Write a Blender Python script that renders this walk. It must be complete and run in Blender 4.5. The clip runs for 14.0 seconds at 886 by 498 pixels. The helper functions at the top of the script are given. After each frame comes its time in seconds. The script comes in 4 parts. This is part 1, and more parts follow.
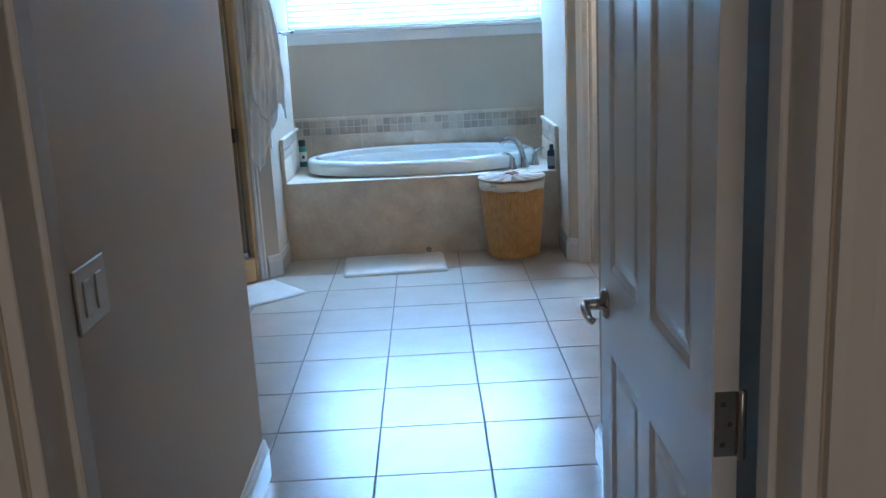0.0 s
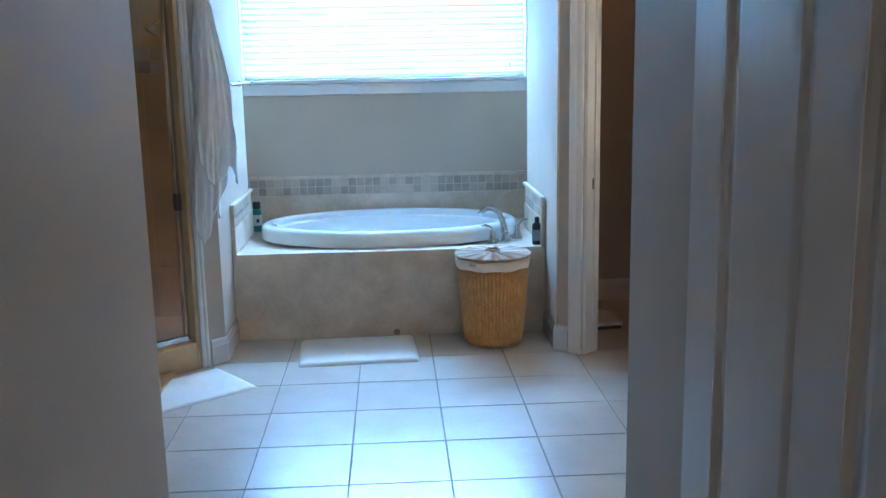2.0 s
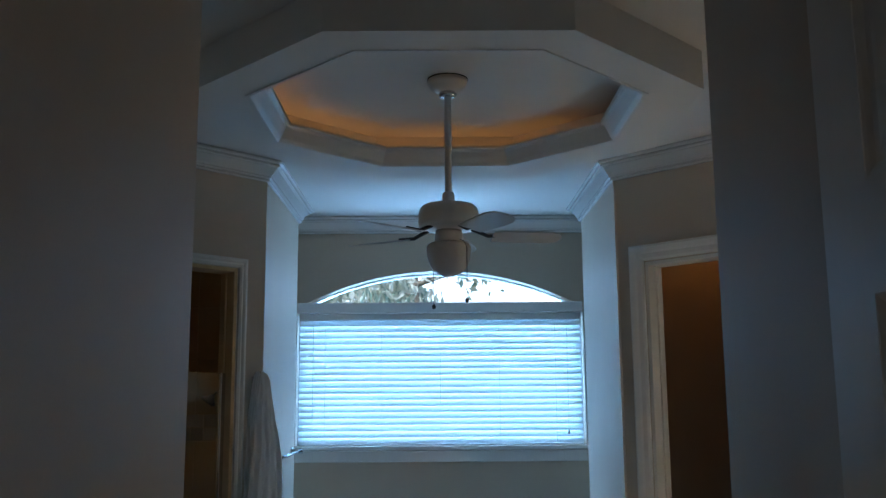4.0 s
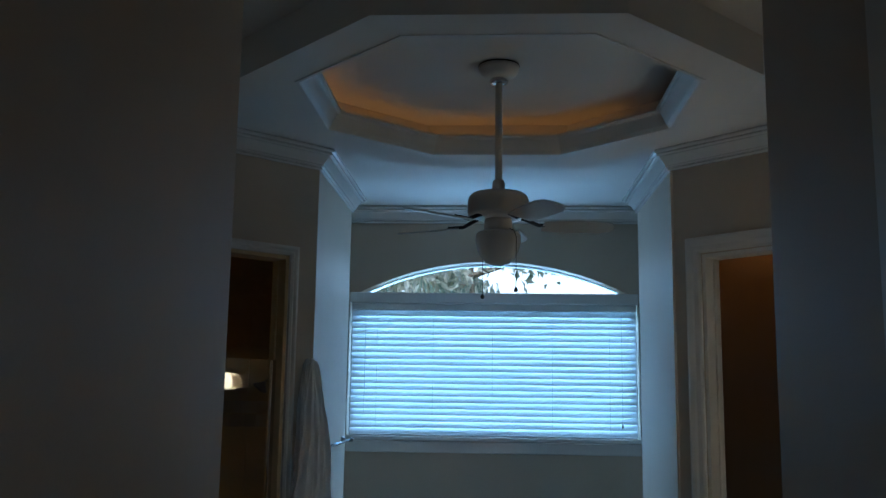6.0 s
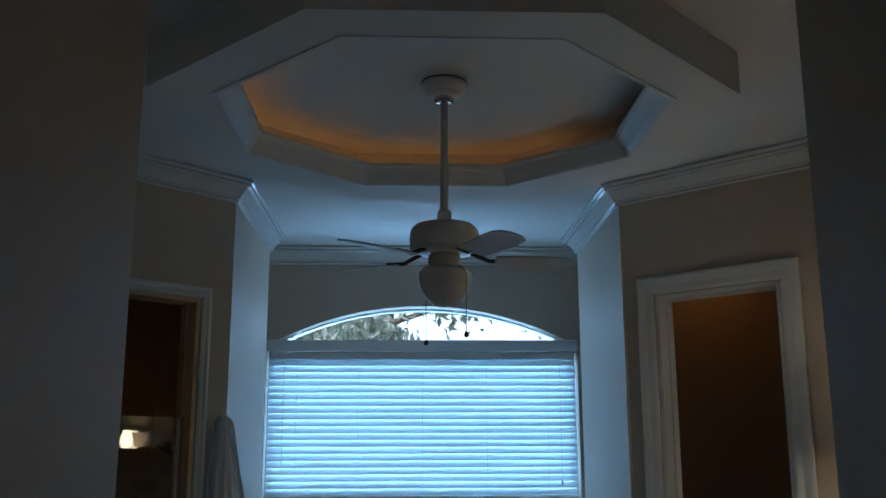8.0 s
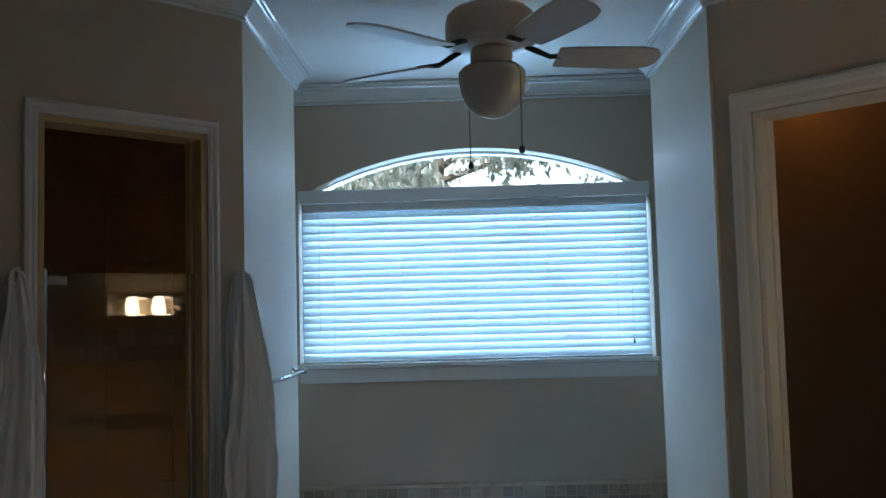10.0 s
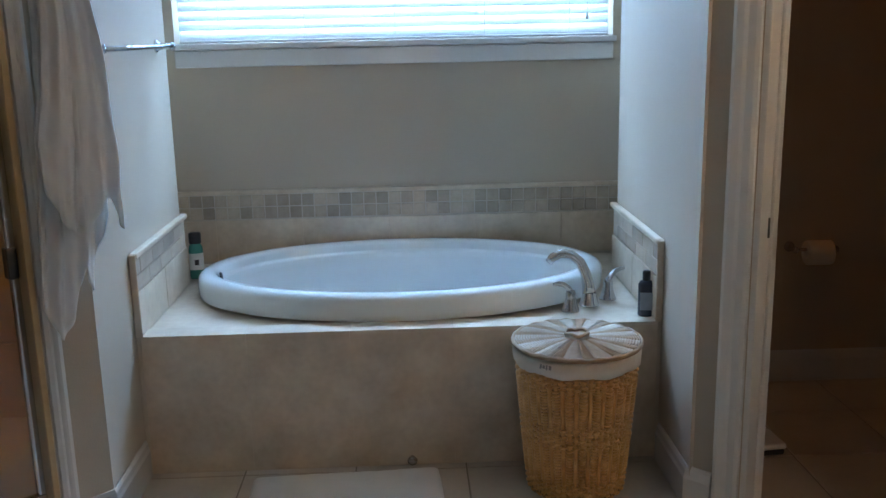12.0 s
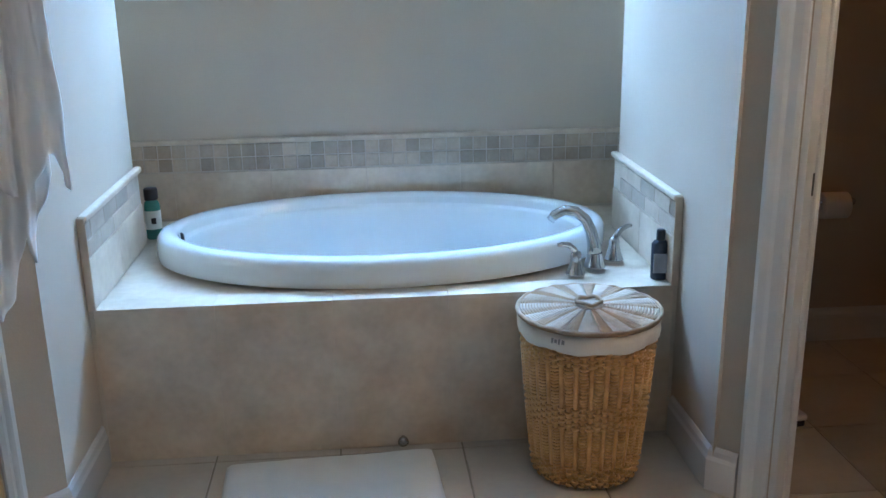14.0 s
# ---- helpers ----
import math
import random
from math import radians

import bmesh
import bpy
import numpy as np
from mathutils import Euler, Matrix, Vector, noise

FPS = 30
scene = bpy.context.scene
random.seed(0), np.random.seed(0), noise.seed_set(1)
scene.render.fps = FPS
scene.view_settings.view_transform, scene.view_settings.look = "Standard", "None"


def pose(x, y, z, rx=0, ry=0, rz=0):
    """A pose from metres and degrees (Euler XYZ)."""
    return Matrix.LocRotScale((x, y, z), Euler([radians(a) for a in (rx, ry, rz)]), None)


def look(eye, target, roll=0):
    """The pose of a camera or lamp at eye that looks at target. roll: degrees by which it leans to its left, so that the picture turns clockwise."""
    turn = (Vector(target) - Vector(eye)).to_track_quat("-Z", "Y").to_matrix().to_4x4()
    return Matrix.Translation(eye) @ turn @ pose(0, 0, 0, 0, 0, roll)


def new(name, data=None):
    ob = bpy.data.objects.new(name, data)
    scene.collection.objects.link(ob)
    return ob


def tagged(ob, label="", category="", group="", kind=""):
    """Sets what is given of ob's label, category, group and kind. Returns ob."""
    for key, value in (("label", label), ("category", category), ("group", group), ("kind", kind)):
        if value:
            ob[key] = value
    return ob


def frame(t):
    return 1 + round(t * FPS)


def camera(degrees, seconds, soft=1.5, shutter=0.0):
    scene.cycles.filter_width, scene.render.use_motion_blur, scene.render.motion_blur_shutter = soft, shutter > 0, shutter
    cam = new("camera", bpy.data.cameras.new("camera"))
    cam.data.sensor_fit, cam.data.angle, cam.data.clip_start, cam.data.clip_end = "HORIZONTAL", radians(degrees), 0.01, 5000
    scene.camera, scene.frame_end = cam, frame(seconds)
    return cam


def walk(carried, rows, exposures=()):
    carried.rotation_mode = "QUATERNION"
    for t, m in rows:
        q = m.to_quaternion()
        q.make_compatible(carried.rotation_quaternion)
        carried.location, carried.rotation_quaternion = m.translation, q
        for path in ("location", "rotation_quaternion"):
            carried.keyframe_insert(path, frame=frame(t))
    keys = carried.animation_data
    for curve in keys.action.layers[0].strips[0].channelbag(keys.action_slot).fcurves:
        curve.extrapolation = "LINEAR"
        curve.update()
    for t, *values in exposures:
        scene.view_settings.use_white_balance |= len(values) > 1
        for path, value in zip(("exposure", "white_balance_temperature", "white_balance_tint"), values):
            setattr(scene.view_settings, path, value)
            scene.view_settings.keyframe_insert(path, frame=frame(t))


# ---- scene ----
cam = camera(50.9, 14.0)
PATH = [
    (0, (0.11, 0.451, 1.476), (0.128, 2.397, 1.013), -2.9),
    (0.5, (0.15, 0.691, 1.474), (0.162, 2.637, 1.01), -2.2),
    (1, (0.015, 0.821, 1.557), (0.27, 2.763, 1.151), -0.1),
    (1.5, (-0.016, 1.0, 1.509), (0.313, 2.919, 1.051), 0.9),
    (2, (0.069, 1.2, 1.572), (0.174, 3.16, 1.187), -1.1),
    (2.5, (0.101, 1.334, 1.634), (0.071, 3.324, 1.437), 1.0),
    (3, (0.074, 1.388, 1.7), (0.028, 3.384, 1.595), -0.6),
    (3.5, (0.008, 1.408, 1.721), (0.035, 3.404, 1.851), -1.1),
    (4, (0.026, 1.381, 1.761), (0.039, 3.353, 2.093), -0.4),
    (6.5, (0.065, 1.478, 1.755), (-0.058, 3.449, 2.068), 0.8),
    (7, (-0.02, 1.576, 1.783), (-0.023, 3.532, 2.202), 0.0),
    (9.5, (-0.063, 2.399, 1.797), (0.035, 4.354, 2.207), -0.2),
    (10, (-0.013, 2.587, 1.747), (-0.058, 4.582, 1.89), -1.5),
    (10.5, (0.07, 2.84, 1.6), (0.067, 4.837, 1.482), -0.5),
    (11, (0.056, 3.088, 1.529), (0.2, 5.04, 1.118), -2.2),
    (11.5, (-0.01, 3.272, 1.514), (0.223, 5.205, 1.057), -2.1),
    (12, (0.091, 3.46, 1.512), (0.158, 5.409, 1.065), -1.2),
    (12.5, (0.154, 3.601, 1.5), (0.122, 5.532, 0.979), 0.3),
    (13, (0.159, 3.653, 1.489), (0.225, 5.576, 0.946), -0.3),
    (13.5, (0.0, 3.708, 1.503), (0.226, 5.621, 0.967), -0.6),
    (14, (-0.024, 3.83, 1.485), (0.141, 5.74, 0.915), -0.9),
]
EXPOSURES = [(0, 1.66, 5080, 11), (0.5, 1.33, 4980, 11), (1.5, 1.84, 4880, 11), (2, 1.78, 4870, 11), (2.5, 1.6, 4880, 11), (3, 1.25, 4950, 11), (3.5, 0.65, 5120, 11), (4, 0.08, 5020, 8), (6.5, -0.76, 4950, 5), (7, -0.96, 4900, 5), (9.5, 0.2, 5430, 9), (10, -0.05, 5600, 10), (10.5, -0.68, 5850, 11), (11, -0.85, 6000, 13), (11.5, 0.3, 6050, 16), (12, 1.0, 5850, 17), (12.5, 1.36, 5650, 17), (13, 1.45, 5450, 16), (14, 1.6, 5350, 15)]
walk(cam, [(t, look(eye, target, roll)) for t, eye, target, roll in PATH], EXPOSURES)

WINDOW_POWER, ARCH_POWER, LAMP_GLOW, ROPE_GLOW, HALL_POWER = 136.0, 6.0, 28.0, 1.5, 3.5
DOWNLIGHT_GLOW, SHOWER_GLOW, SKY_GLOW = 9.0, 300.0, 1.35
ROPE_SIDES = ((0, 0.5, 0.96), (1, 0.04, 0.96), (2, 0.04, 0.96), (3, 0.04, 0.96), (4, 0.04, 0.96))
FAN_TURN, SLAT_TILT, VANITY_Y = 8.0, 54.0, 5.01

# ---- world, sun, large lights ----
world = bpy.data.worlds.new("sky")
scene.world = world
world.use_nodes = True
wn = world.node_tree.nodes
sky = wn.new("ShaderNodeTexSky")
sky.sky_type = "NISHITA"
sky.sun_disc = False
sky.sun_elevation, sky.sun_rotation = radians(49), radians(206)
world.node_tree.links.new(sky.outputs[0], wn["Background"].inputs[0])
wn["Background"].inputs[1].default_value = 0.15

sun_data = bpy.data.lights.new("sun", "SUN")
sun_data.energy, sun_data.angle, sun_data.color = 5.0, radians(0.5), (1.0, 0.95, 0.88)
sun = new("sun", sun_data)
sun.matrix_world = look((0, 0, 30), (12, 24.2, 30 - 31.0))

win_data = bpy.data.lights.new("window_daylight", "AREA")
win_data.shape, win_data.size, win_data.size_y = "RECTANGLE", 1.95, 0.93
win_data.energy, win_data.color = WINDOW_POWER, (0.41, 0.69, 1.0)
win_light = new("window_daylight", win_data)
win_light.matrix_world = look((0.045, 8.03, 1.93), (0.045, 0, 1.93))

arch_data = bpy.data.lights.new("arch_daylight", "AREA")
arch_data.shape, arch_data.size, arch_data.size_y = "ELLIPSE", 1.5, 0.17
arch_data.energy, arch_data.color = ARCH_POWER, (0.45, 0.72, 1.0)
arch_light = new("arch_daylight", arch_data)
arch_light.matrix_world = look((0.045, 7.684, 2.545), (0.045, 0, 2.545))

# Added warm fill from behind the camera; no such source is seen.
hall_data = bpy.data.lights.new("hall_fill_light", "AREA")
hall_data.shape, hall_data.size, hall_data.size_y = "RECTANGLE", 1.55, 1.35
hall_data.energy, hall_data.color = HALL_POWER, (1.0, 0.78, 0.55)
hall_light = new("hall_fill_light", hall_data)
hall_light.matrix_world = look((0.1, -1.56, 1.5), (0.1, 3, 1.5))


# ---- materials ----
def nodes_of(name):
    m = bpy.data.materials.new(name)
    m.use_nodes = True
    return m, m.node_tree.nodes, m.node_tree.links, m.node_tree.nodes["Principled BSDF"]


def surface(name, a, b, rough=0.5, scale=6.0, fine=90.0, bump=0.05, metal=0.0, spread=0.12, detail=4.0, per_piece=0.0, coat=0.0, stretch=(1, 1, 1), spec=0.5, coat_rough=0.06):
    """Two colours mixed by broad and fine noise, with roughness variation and fine relief."""
    m, n, l, p = nodes_of(name)
    mp = n.new("ShaderNodeMapping")
    mp.inputs["Scale"].default_value = stretch
    geo = n.new("ShaderNodeNewGeometry")
    l.new(geo.outputs["Position"], mp.inputs["Vector"])
    n1 = n.new("ShaderNodeTexNoise")
    n1.inputs["Scale"].default_value, n1.inputs["Detail"].default_value = scale, detail
    n2 = n.new("ShaderNodeTexNoise")
    n2.inputs["Scale"].default_value, n2.inputs["Detail"].default_value = fine, 3.0
    l.new(mp.outputs[0], n1.inputs["Vector"])
    l.new(mp.outputs[0], n2.inputs["Vector"])
    mixv = n.new("ShaderNodeMath")
    mixv.operation = "MULTIPLY_ADD"
    l.new(n2.outputs["Fac"], mixv.inputs[0])
    mixv.inputs[1].default_value = 0.35
    l.new(n1.outputs["Fac"], mixv.inputs[2])
    ramp = n.new("ShaderNodeMapRange")
    ramp.inputs["From Min"].default_value, ramp.inputs["From Max"].default_value = 0.42, 0.92
    l.new(mixv.outputs[0], ramp.inputs["Value"])
    mix = n.new("ShaderNodeMix")
    mix.data_type = "RGBA"
    l.new(ramp.outputs[0], mix.inputs["Factor"])
    mix.inputs["A"].default_value, mix.inputs["B"].default_value = (*a, 1), (*b, 1)
    col = mix.outputs["Result"]
    if per_piece:
        info = n.new("ShaderNodeObjectInfo")
        hsv = n.new("ShaderNodeHueSaturation")
        mr = n.new("ShaderNodeMapRange")
        mr.inputs["To Min"].default_value, mr.inputs["To Max"].default_value = 1 - per_piece, 1 + per_piece
        l.new(info.outputs["Random"], mr.inputs["Value"])
        l.new(mr.outputs[0], hsv.inputs["Value"])
        l.new(col, hsv.inputs["Color"])
        col = hsv.outputs["Color"]
    l.new(col, p.inputs["Base Color"])
    rr = n.new("ShaderNodeMapRange")
    rr.inputs["To Min"].default_value, rr.inputs["To Max"].default_value = max(0.02, rough - spread * rough), rough + spread * rough
    l.new(n1.outputs["Fac"], rr.inputs["Value"])
    l.new(rr.outputs[0], p.inputs["Roughness"])
    p.inputs["Metallic"].default_value = metal
    p.inputs["Coat Weight"].default_value, p.inputs["Coat Roughness"].default_value = coat, coat_rough
    p.inputs["Specular IOR Level"].default_value = spec
    if bump:
        bp = n.new("ShaderNodeBump")
        bp.inputs["Strength"].default_value, bp.inputs["Distance"].default_value = bump, 0.004
        l.new(n2.outputs["Fac"], bp.inputs["Height"])
        l.new(bp.outputs[0], p.inputs["Normal"])
    return m


def glowing(name, colour, strength, base=(0.9, 0.88, 0.82)):
    m, n, l, p = nodes_of(name)
    p.inputs["Base Color"].default_value = (*base, 1)
    p.inputs["Emission Color"].default_value = (*colour, 1)
    p.inputs["Emission Strength"].default_value = strength
    p.inputs["Roughness"].default_value = 0.4
    return m


def see_through(name, tint=(1, 1, 1), rough=0.0):
    """Thin clear pane: transparent with a mirror gloss that grows towards grazing."""
    m, n, l, p = nodes_of(name)
    n.remove(p)
    tr, gl, fr, mx = n.new("ShaderNodeBsdfTransparent"), n.new("ShaderNodeBsdfGlossy"), n.new("ShaderNodeFresnel"), n.new("ShaderNodeMixShader")
    tr.inputs[0].default_value = (*tint, 1)
    gl.inputs["Roughness"].default_value = rough
    fr.inputs[0].default_value = 1.62
    l.new(fr.outputs[0], mx.inputs[0])
    l.new(tr.outputs[0], mx.inputs[1])
    l.new(gl.outputs[0], mx.inputs[2])
    l.new(mx.outputs[0], n["Material Output"].inputs[0])
    return m


def backlit(name, colour, through_colour, share, rough=0.6):
    """Thin stuff that lets part of the light through."""
    m, n, l, p = nodes_of(name)
    p.inputs["Base Color"].default_value = (*colour, 1)
    p.inputs["Roughness"].default_value = rough
    tl, mx, no = n.new("ShaderNodeBsdfTranslucent"), n.new("ShaderNodeMixShader"), n.new("ShaderNodeTexNoise")
    geo = n.new("ShaderNodeNewGeometry")
    no.inputs["Scale"].default_value = 25
    l.new(geo.outputs["Position"], no.inputs["Vector"])
    bp = n.new("ShaderNodeBump")
    bp.inputs["Strength"].default_value = 0.12
    l.new(no.outputs["Fac"], bp.inputs["Height"])
    l.new(bp.outputs[0], p.inputs["Normal"])
    tl.inputs[0].default_value = (*through_colour, 1)
    mx.inputs[0].default_value = share
    l.new(p.outputs[0], mx.inputs[1])
    l.new(tl.outputs[0], mx.inputs[2])
    l.new(mx.outputs[0], n["Material Output"].inputs[0])
    return m


PAINT = surface("wall_paint", (0.50, 0.415, 0.315), (0.545, 0.46, 0.355), 0.62, 2.2, 160, 0.10, spec=0.35)
CEIL = surface("ceiling_paint", (0.70, 0.67, 0.62), (0.75, 0.72, 0.67), 0.8, 2.0, 140, 0.12)
TRIM = surface("white_trim_paint", (0.69, 0.67, 0.635), (0.75, 0.73, 0.695), 0.2, 3.0, 70, 0.02, coat=0.8, coat_rough=0.08)
TRIMSOFT = surface("white_satin_trim_paint", (0.66, 0.64, 0.60), (0.72, 0.70, 0.66), 0.5, 3.0, 70, 0.02, spec=0.3)
DOORP = surface("white_door_paint", (0.70, 0.68, 0.64), (0.76, 0.74, 0.70), 0.34, 3.0, 55, 0.06, stretch=(1, 1, 0.15))
TILE = surface("floor_tile_ceramic", (0.45, 0.39, 0.315), (0.55, 0.485, 0.40), 0.30, 5.0, 45, 0.05, per_piece=0.04, coat=0.6, spec=0.6, coat_rough=0.24)
GROUT = surface("floor_grout", (0.23, 0.195, 0.155), (0.30, 0.258, 0.212), 0.85, 14, 200, 0.3)
STONE = surface("surround_tile", (0.51, 0.40, 0.285), (0.71, 0.605, 0.47), 0.42, 6.5, 38, 0.05, per_piece=0.02, spec=0.7)
STGROUT = surface("surround_grout", (0.55, 0.47, 0.37), (0.64, 0.56, 0.45), 0.85, 14, 200, 0.2)
MOSAIC = surface("mosaic_stone", (0.39, 0.31, 0.225), (0.52, 0.43, 0.33), 0.42, 12, 70, 0.08, per_piece=0.24)
MGROUT = surface("mosaic_grout", (0.55, 0.48, 0.39), (0.62, 0.55, 0.46), 0.85, 14, 200, 0.2)
SHOWER = surface("shower_tile", (0.50, 0.335, 0.155), (0.60, 0.425, 0.22), 0.35, 5, 40, 0.05, per_piece=0.04)
ACRYL = surface("tub_acrylic", (0.77, 0.81, 0.81), (0.81, 0.85, 0.85), 0.09, 2, 30, 0.0, coat=0.4)
CHROME = surface("chrome", (0.54, 0.55, 0.57), (0.60, 0.61, 0.63), 0.08, 8, 60, 0.0, metal=1.0)
NICKEL = surface("satin_nickel", (0.42, 0.40, 0.37), (0.50, 0.48, 0.45), 0.24, 8, 60, 0.0, metal=1.0)
DARKMETAL = surface("dark_bronze", (0.06, 0.055, 0.05), (0.10, 0.09, 0.08), 0.4, 10, 60, 0.02, metal=0.8)
WICKER = surface("golden_wicker", (0.50, 0.235, 0.065), (0.74, 0.42, 0.155), 0.45, 18, 150, 0.15)
WICKER2 = surface("golden_wicker_weft", (0.52, 0.25, 0.07), (0.76, 0.45, 0.17), 0.45, 22, 150, 0.15)
WICKERDARK = surface("brown_wicker", (0.25, 0.14, 0.06), (0.36, 0.21, 0.10), 0.5, 18, 150, 0.15)
WICKERPALE = surface("whitewashed_wicker", (0.46, 0.36, 0.26), (0.62, 0.52, 0.40), 0.5, 18, 150, 0.15)
WICKERTAN = surface("tan_lid_wicker", (0.29, 0.185, 0.10), (0.43, 0.28, 0.155), 0.5, 18, 150, 0.15)
LINER = surface("cotton_liner", (0.64, 0.56, 0.46), (0.72, 0.65, 0.55), 0.9, 10, 300, 0.3)
INK = surface("grey_print", (0.25, 0.22, 0.20), (0.30, 0.27, 0.25), 0.9, 10, 100, 0.0)
TOWEL = backlit("white_terry", (0.88, 0.86, 0.83), (0.82, 0.80, 0.77), 0.18, 0.95)
MATWHITE = surface("white_bath_mat", (0.72, 0.70, 0.65), (0.80, 0.78, 0.73), 0.95, 8, 260, 0.9)
PORCELAIN = surface("porcelain", (0.78, 0.77, 0.74), (0.82, 0.81, 0.79), 0.12, 2, 30, 0.0, coat=0.3)
SEATTAN = surface("toilet_seat", (0.60, 0.52, 0.38), (0.66, 0.58, 0.44), 0.25, 3, 40, 0.0)
PAPER = surface("toilet_paper", (0.78, 0.75, 0.70), (0.84, 0.82, 0.78), 0.95, 10, 200, 0.3)
PLASTICW = surface("white_plastic", (0.72, 0.70, 0.65), (0.76, 0.74, 0.70), 0.35, 4, 60, 0.0)
FANWHITE = surface("fan_enamel", (0.66, 0.63, 0.58), (0.71, 0.68, 0.63), 0.35, 4, 60, 0.0)
BLADE = surface("fan_blade", (0.50, 0.47, 0.43), (0.58, 0.55, 0.51), 0.42, 4, 60, 0.02, stretch=(1, 1, 1))
OPAL = backlit("opal_glass", (0.72, 0.68, 0.63), (0.7, 0.66, 0.6), 0.25, 0.25)
BLACKP = surface("black_plastic", (0.012, 0.012, 0.012), (0.02, 0.02, 0.02), 0.35, 8, 60, 0.0)
SLATE = surface("slate_bottle", (0.035, 0.042, 0.06), (0.05, 0.06, 0.085), 0.22, 8, 60, 0.0)
GREENB = surface("green_bottle", (0.06, 0.24, 0.20), (0.08, 0.30, 0.25), 0.25, 8, 60, 0.0)
LABELW = surface("pale_label", (0.62, 0.66, 0.62), (0.68, 0.72, 0.68), 0.5, 20, 100, 0.0)
LABELG = surface("grey_label", (0.22, 0.23, 0.26), (0.27, 0.28, 0.31), 0.5, 20, 100, 0.0)
SLAT = backlit("blind_slat", (0.80, 0.80, 0.79), (0.77, 0.84, 0.84), 0.20, 0.45)
VINYL = surface("window_vinyl", (0.78, 0.78, 0.77), (0.82, 0.82, 0.81), 0.35, 4, 60, 0.0)
GLASS = see_through("clear_pane")
SHGLASS = see_through("shower_glass", (0.86, 0.90, 0.88))
m_mirror, _n, _l, _p = nodes_of("mirror_silver")
_p.inputs["Metallic"].default_value, _p.inputs["Roughness"].default_value, _p.inputs["Base Color"].default_value = 1.0, 0.02, (0.88, 0.9, 0.89, 1)
LAMPLIT = glowing("lit_frosted_shade", (1.0, 0.70, 0.38), LAMP_GLOW)
LAMPOFF = surface("frosted_shade", (0.62, 0.56, 0.46), (0.68, 0.62, 0.52), 0.35, 6, 60, 0.0)
ROPE = glowing("rope_light_tube", (1.0, 0.42, 0.10), ROPE_GLOW, (0.8, 0.6, 0.4))
BARK = surface("bark", (0.22, 0.18, 0.13), (0.32, 0.27, 0.20), 0.9, 14, 80, 0.5)
# Pale leaf colours: strong sunlight is put into the albedo.
LEAF = backlit("leaf", (0.30, 0.38, 0.30), (0.42, 0.52, 0.42), 0.45, 0.35)
LEAFSUN = backlit("sun_leaf", (0.74, 0.73, 0.62), (0.78, 0.76, 0.62), 0.4, 0.6)
LAWN = surface("lawn", (0.05, 0.09, 0.025), (0.09, 0.13, 0.04), 0.95, 1.5, 60, 0.4)
STUCCO = surface("exterior_stucco", (0.55, 0.50, 0.42), (0.62, 0.57, 0.49), 0.9, 4, 120, 0.4)
HALLFLOOR = surface("hall_carpet", (0.34, 0.29, 0.23), (0.42, 0.36, 0.29), 0.95, 5, 300, 0.6)
SCALEB = surface("scale_dark_edge", (0.02, 0.02, 0.02), (0.03, 0.03, 0.03), 0.4, 8, 60, 0.0)


# ---- building helpers ----
def link_mesh(name, bm, material, smooth=False):
    bmesh.ops.recalc_face_normals(bm, faces=bm.faces)
    me = bpy.data.meshes.new(name)
    bm.to_mesh(me)
    bm.free()
    if smooth:
        for f in me.polygons:
            f.use_smooth = True
    me.materials.append(material)
    return new(name, me)


def part(name, bm, material, parent=None, label="", smooth=False, m=None):
    ob = link_mesh(name, bm, material, smooth)
    if parent is not None:
        ob.parent = parent
    if m is not None:
        ob.matrix_basis = m
    if label:
        ob["label"] = label
    return ob


def thing(name, label, category, m=None, group="", kind=""):
    e = new(name)
    e.empty_display_size = 0.1
    if m is not None:
        e.matrix_basis = m
    return tagged(e, label, category, group, kind)


def setting(ob, label="", category=""):
    return tagged(ob, label, category, "", "structure")


def box(lo, hi, bevel=0.0, bm=None, seg=1, m=None):
    bm = bm or bmesh.new()
    r = bmesh.ops.create_cube(bm, size=1)
    vs = r["verts"]
    for v in vs:
        v.co = Vector([lo[i] + (v.co[i] + 0.5) * (hi[i] - lo[i]) for i in range(3)])
    if bevel:
        es = list({e for v in vs for e in v.link_edges})
        rb = bmesh.ops.bevel(bm, geom=es, offset=bevel, segments=seg, affect="EDGES", profile=0.5)
        vs = list({v for f in rb["faces"] for v in f.verts} | {v for v in vs if v.is_valid})
    if m is not None:
        for v in vs:
            v.co = m @ v.co
    return bm


def prism(pts, z0, z1, bm=None):
    bm = bm or bmesh.new()
    lo = [bm.verts.new((x, y, z0)) for x, y in pts]
    hi = [bm.verts.new((x, y, z1)) for x, y in pts]
    bm.faces.new(lo[::-1])
    bm.faces.new(hi)
    k = len(pts)
    for i in range(k):
        bm.faces.new((lo[i], lo[(i + 1) % k], hi[(i + 1) % k], hi[i]))
    return bm


